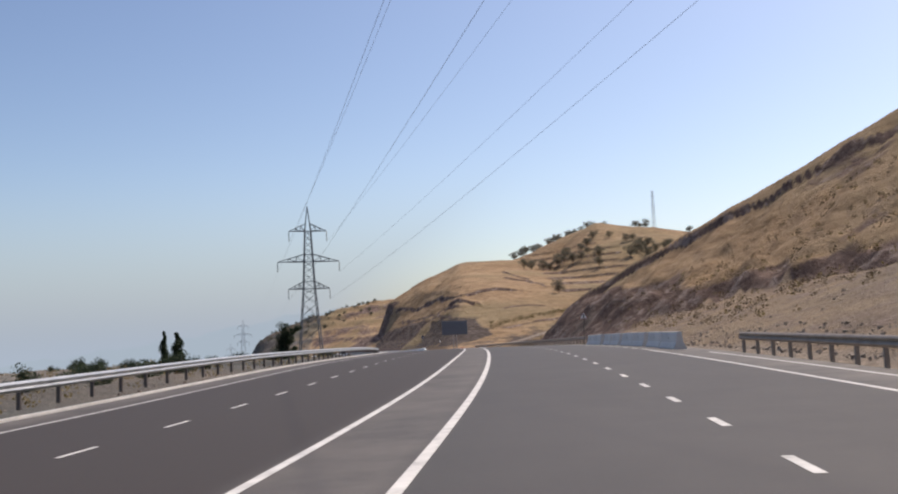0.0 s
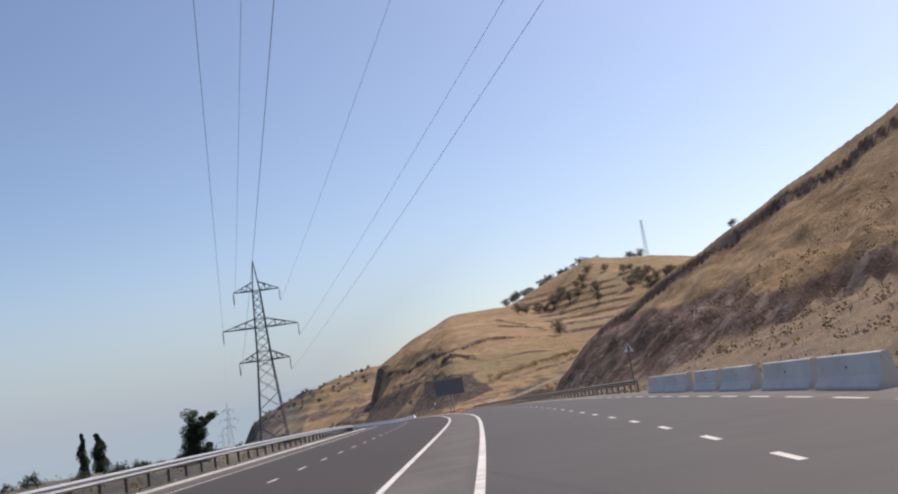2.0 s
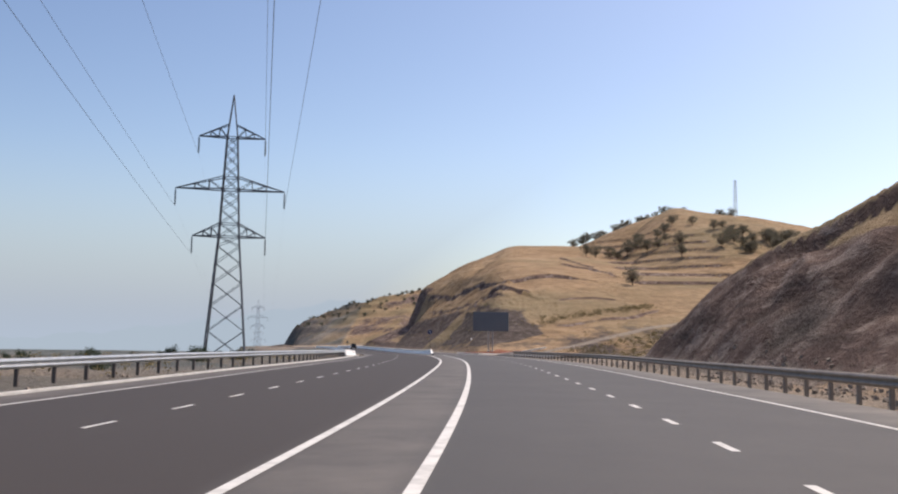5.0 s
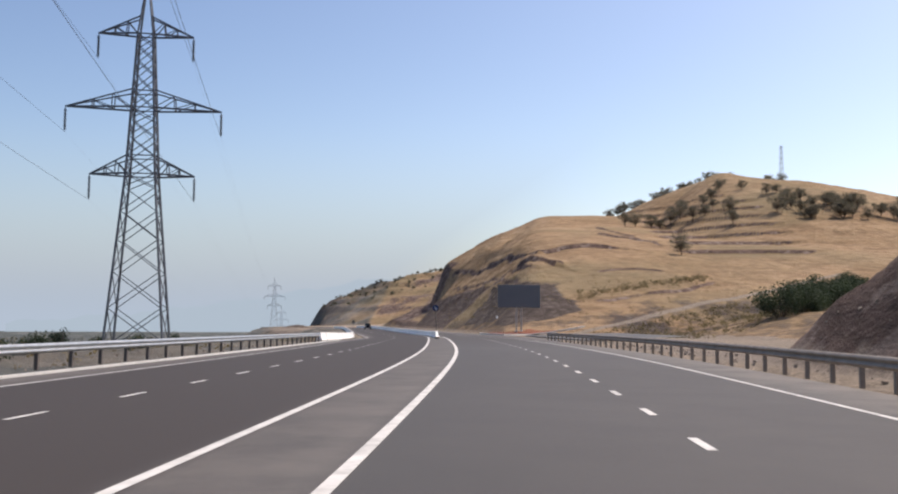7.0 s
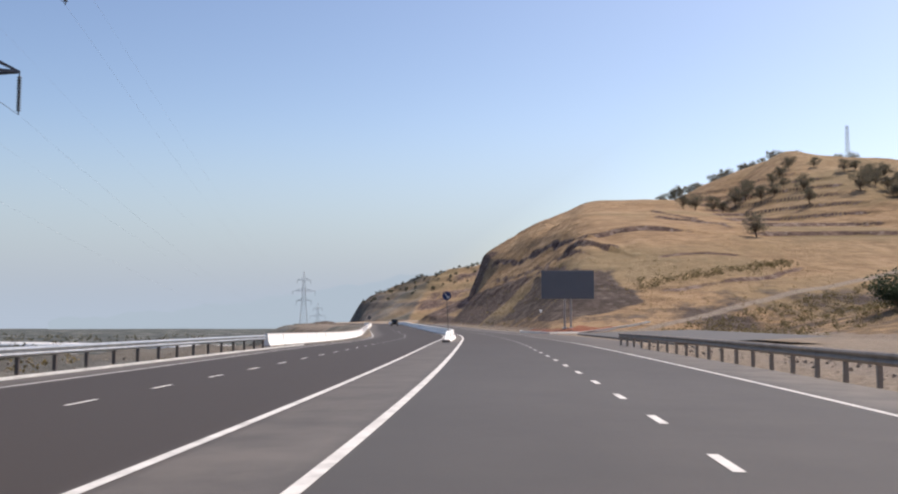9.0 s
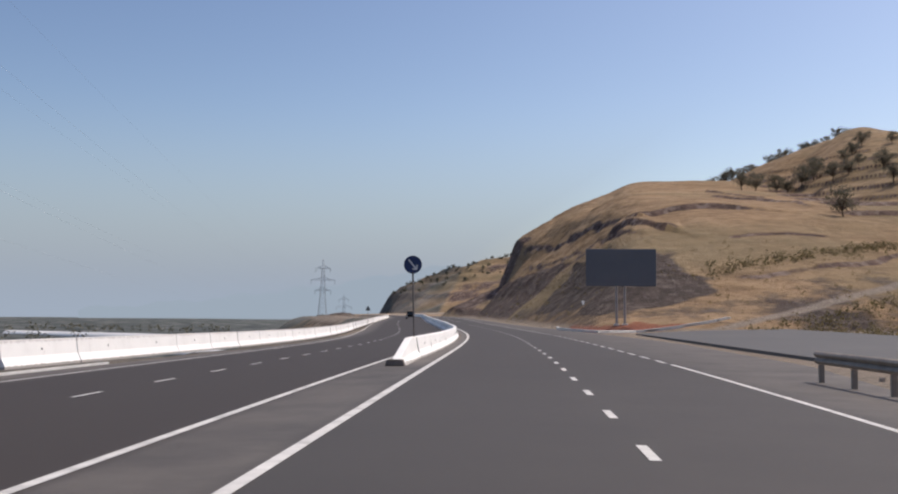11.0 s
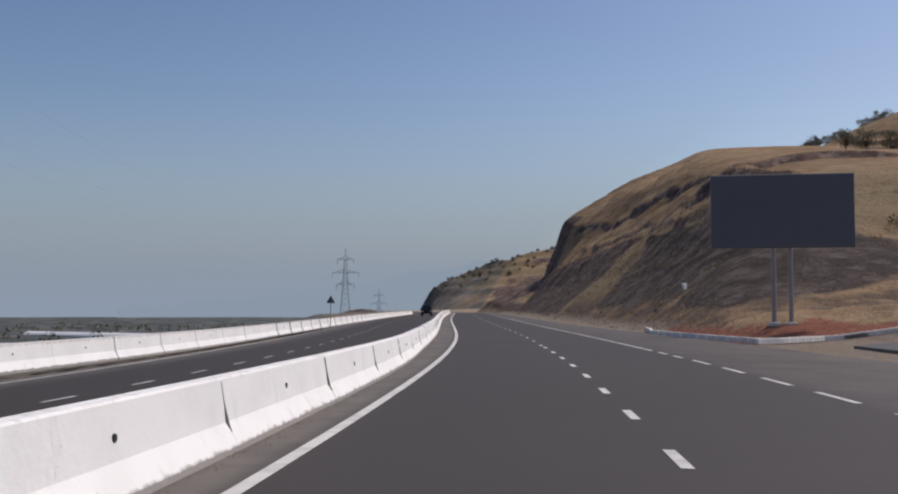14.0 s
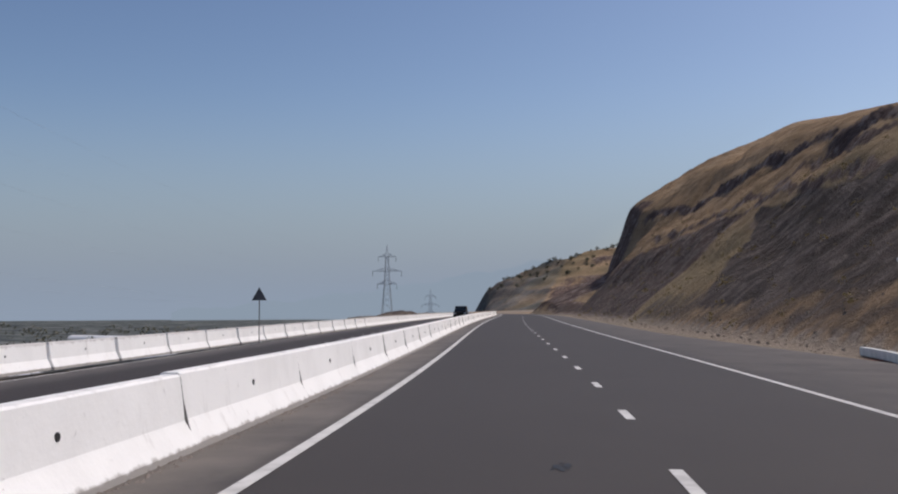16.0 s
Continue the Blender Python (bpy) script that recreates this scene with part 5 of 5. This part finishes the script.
M_STONE = plain("broken_stone", (0.29, 0.24, 0.195), 0.9, vary=0.35, scale=0.6)
stone_stuff("rubble", "loose broken stones along the foot of the cut slopes",
            [(lambda p: (p.x, p.y))(road_point(rng.uniform(30, 135), 11.2 + 3.4 * rng.random() ** 1.4)) for _ in range(1500)]
            + [(lambda p: (p.x, p.y))(road_point(rng.uniform(306, 450), 12.6 + 6 * rng.random() ** 1.3)) for _ in range(600)]
            + [(rng.uniform(15, 22), rng.uniform(50, 104)) for _ in range(120)]
            + [(lambda p: (p.x, p.y))(road_point(rng.uniform(100, 215), rng.uniform(11.2, 15))) for _ in range(400)]
            + [(lambda p: (p.x, p.y))(road_point(rng.uniform(10, 210), -rng.uniform(13.8, 20))) for _ in range(350)], 0.04, 0.15, 71, M_STONE)

# ---- traffic island kerb ----


def kerb_run(points, label):
    thing = tagged(empty("island_kerb", points[0]), label, "kerb", kind="structure")
    inv = thing.matrix_world.inverted()
    bm = bmesh.new()
    box_into(bm, 0.2, 1.0, 0.28, bevel=0.02)
    stone = part("kerbstone", bm, M_KERBPAINT, thing)
    made = 0
    for a, b in zip(points[:-1], points[1:]):
        a, b = Vector(a), Vector(b)
        count = max(1, round((b - a).length))
        for i in range(count):
            o = stone if made == 0 else stone.copy()
            if made:
                scene.collection.objects.link(o)
                o.parent = thing
            o.matrix_basis = inv @ Matrix.Translation(a.lerp(b, (i + 0.5) / count)) @ Matrix.Rotation(math.atan2(-(b - a).x, (b - a).y), 4, 'Z')
            made += 1


P = [road_point(y, d, 0) for y, d in [(309, 13.6), (306, 13.2), (301, 12.2), (293, 13.0)] + list(zip(ISLE_Y, ISLE_D))]
P = [a.lerp(b, k / 6) for a, b in zip(P[:-1], P[1:]) for k in range(6)] + P[-1:]
P = [P[0]] + [b for a, b in zip(P[:-1], P[1:]) if (b - a).length > 0.1]
kerb_run([(p.x, p.y, max(p.z, land_z(p.x, p.y)) - 0.03) for p in P], "pale concrete kerb round the red earth island")

# ---- signs ----
ref = Vector((-13.02, 222.0, 2.76))
top = road_point(221.5, -0.95, 0.68)
sign = tagged(empty("direction_sign", top, radians(10)), "round blue sign with white diagonal arrow on a dark pole", "road sign")
inv = sign.matrix_world.inverted()
c = inv @ ref
bm = bmesh.new()
rod_into(bm, (0, 0.03, -0.1), (c.x, c.y + 0.03, c.z - 0.2), 0.03, 10)
part("pole", bm, M_POST, sign)
bm = bmesh.new()
bmesh.ops.create_cone(bm, cap_ends=True, segments=40, radius1=0.31, radius2=0.31, depth=0.02, matrix=Matrix.Translation(c) @ Matrix.Rotation(math.pi / 2, 4, 'X'))
disc = part("disc", bm, M_BLUE, sign, "blue disc")
bm = bmesh.new()
m = Matrix.Translation(c + Vector((0, -0.016, 0))) @ Matrix.Rotation(radians(-40), 4, 'Y')
box_into(bm, 0.05, 0.006, 0.40, m @ Matrix.Translation((0, 0, -0.17)))
for s_ in (-1, 1):
    box_into(bm, 0.045, 0.006, 0.16, m @ Matrix.Translation((0, 0.0005 * s_, -0.215)) @ Matrix.Rotation(radians(42) * s_, 4, 'Y'))
part("arrow", bm, M_SIGNWHITE, disc, "white diagonal arrow")


def triangle_sign(place, turn, side, up, front, back, label, bar):
    thing = tagged(empty("warning_sign", place, turn), label, "road sign")
    bm = bmesh.new()
    rod_into(bm, (0, 0.03, -0.2), (0, 0.03, up + side * 0.5), 0.028, 8)
    part("pole", bm, M_POST, thing)

    def plate(name, size, y0, y1, mat, parent, label=""):
        h = size * math.sqrt(3) / 2
        zc = up + side * math.sqrt(3) / 6
        pts = [(-size / 2, zc - h / 3), (size / 2, zc - h / 3), (0, zc + 2 * h / 3)]
        verts = [(x, y0, z) for x, z in pts] + [(x, y1, z) for x, z in pts]
        return mesh_part(name, verts, [(0, 1, 2), (5, 4, 3), (0, 3, 4, 1), (1, 4, 5, 2), (2, 5, 3, 0)], mat, parent, label)
    face = plate("plate", side, -0.012, 0.012, back, thing)
    if front:
        plate("panel", side * 0.98, -0.016, -0.013, M_RED, face, "red border")
        plate("panel", side * 0.8, -0.02, -0.0165, front, face, "white field")
        if bar:
            bm = bmesh.new()
            box_into(bm, 0.1, 0.004, side * 0.5, Matrix.Translation((0, -0.023, up + side * 0.07)))
            box_into(bm, 0.05, 0.004, 0.2, Matrix.Translation((0.1, -0.0235, up + side * 0.22)) @ Matrix.Rotation(radians(-50), 4, 'Y'))
            part("symbol", bm, M_BLACK, face, "black symbol")
    return thing


p = Vector((10.25, 98.0, float(road_point(98.0, 9.8).z) - 0.1))
triangle_sign(p, 0.0, 0.84, 2.72 - p.z, M_SIGNWHITE, M_SIGNBACK, "white and red triangular warning sign on a post behind the guardrail", True)
p = Vector((-44.2, 323.5, 0))
p.z = road_point(323, wall_d(323) - 0.8).z - 0.4
triangle_sign(p, radians(14), 0.8, 0.6 - p.z, None, M_SIGNBACK, "dark back of a triangular sign behind the white barrier", False)

# small white marker on the slope
bm = bmesh.new()
box_into(bm, 0.34, 0.16, 0.6, bevel=0.03)
for v in bm.verts:
    v.co.x *= 0.55 + 0.75 * v.co.z / 0.6
marker = tagged(part("marker_stone", bm, M_SIGNWHITE), "small white painted marker stone on the slope", "marker")
marker.matrix_basis = Matrix.Translation((-13.4, 322.4, land_z(-13.4, 322.4) - 0.05)) @ Matrix.Rotation(0.5, 4, 'Z') @ Matrix.Rotation(-0.35, 4, 'X')

# ---- oncoming car ----


def car_thing(place):
    thing = tagged(new("car"), "black off-road car on the far carriageway", "car")
    thing.matrix_world = place
    bm = bmesh.new()
    box_into(bm, 1.82, 4.3, 0.62, Matrix.Translation((0, 0, 0.42)), 0.1)
    cab = box_into(bm, 1.66, 2.7, 0.72, Matrix.Translation((0, 0.45, 1.02)))
    for v in cab:
        if v.co.z > 1.5:
            v.co.x *= 0.86
            v.co.y = 0.45 + (v.co.y - 0.45) * 0.84
    body = part("body", bm, M_CAR, thing)
    bm = bmesh.new()
    v = [bm.verts.new(c) for c in ((-0.72, -0.915, 1.1), (0.72, -0.915, 1.1), (0.64, -0.725, 1.64), (-0.64, -0.725, 1.64))]
    bm.faces.new(v)
    r = bmesh.ops.extrude_face_region(bm, geom=bm.faces[:])
    bmesh.ops.translate(bm, vec=(0, -0.02, 0), verts=[g for g in r["geom"] if isinstance(g, bmesh.types.BMVert)])
    part("windscreen", bm, M_GLASS, thing, "dark windscreen")
    for sx in (-1, 1):
        bm = bmesh.new()
        box_into(bm, 0.02, 1.9, 0.42, Matrix.Translation((sx * 0.79, 0.4, 1.16)) @ Matrix.Rotation(-0.16 * sx, 4, 'Y'))
        part("side_window", bm, M_GLASS, thing, "dark side window")
        bm = bmesh.new()
        bmesh.ops.create_cone(bm, cap_ends=True, segments=14, radius1=0.1, radius2=0.1, depth=0.04, matrix=Matrix.Translation((sx * 0.66, -2.15, 0.78)) @ Matrix.Rotation(math.pi / 2, 4, 'X'))
        part("headlight", bm, M_SIGNWHITE, body, "clear headlight")
        for sy in (-1.35, 1.35):
            bm = bmesh.new()
            bmesh.ops.create_cone(bm, cap_ends=True, segments=18, radius1=0.37, radius2=0.37, depth=0.24, matrix=Matrix.Translation((sx * 0.8, sy, 0.37)) @ Matrix.Rotation(math.pi / 2, 4, 'Y'))
            w_ = part("wheel", bm, M_BLACK, thing)
            bm = bmesh.new()
            bmesh.ops.create_cone(bm, cap_ends=True, segments=14, radius1=0.2, radius2=0.2, depth=0.02, matrix=Matrix.Translation((sx * 0.925, sy, 0.37)) @ Matrix.Rotation(math.pi / 2, 4, 'Y'))
            part("rim", bm, M_GALV, w_, "grey rim")
    return thing


car_thing(place_on_road(404, -4.6))

# ---- greenhouses on the valley floor ----


def greenhouse(x, y, length, turn):
    thing = tagged(empty("greenhouse", (x, y, land_z(x, y) - 0.2), turn), "long pale greenhouse on the hazy valley floor", "greenhouse", "valley greenhouses")
    verts, faces = [], []
    for yy in (-length / 2, length / 2):
        for i in range(9):
            g = math.pi * i / 8
            verts.append((6 * math.cos(g), yy, 3.6 * math.sin(g)))
    for i in range(8):
        faces.append((i, i + 1, i + 10, i + 9))
    faces += [tuple(range(9)), tuple(range(17, 8, -1))]
    mesh_part("cover", verts, faces, M_SIGNWHITE, thing)


for x, y, n, a in ((-330, 420, 120, 62), (-420, 500, 180, 70), (-520, 470, 160, 66), (-300, 560, 140, 75), (-620, 640, 220, 70), (-480, 720, 260, 78), (-760, 560, 200, 64), (-260, 660, 150, 72), (-380, 860, 260, 80), (-560, 380, 120, 60)):
    greenhouse(x, y, n, radians(a))
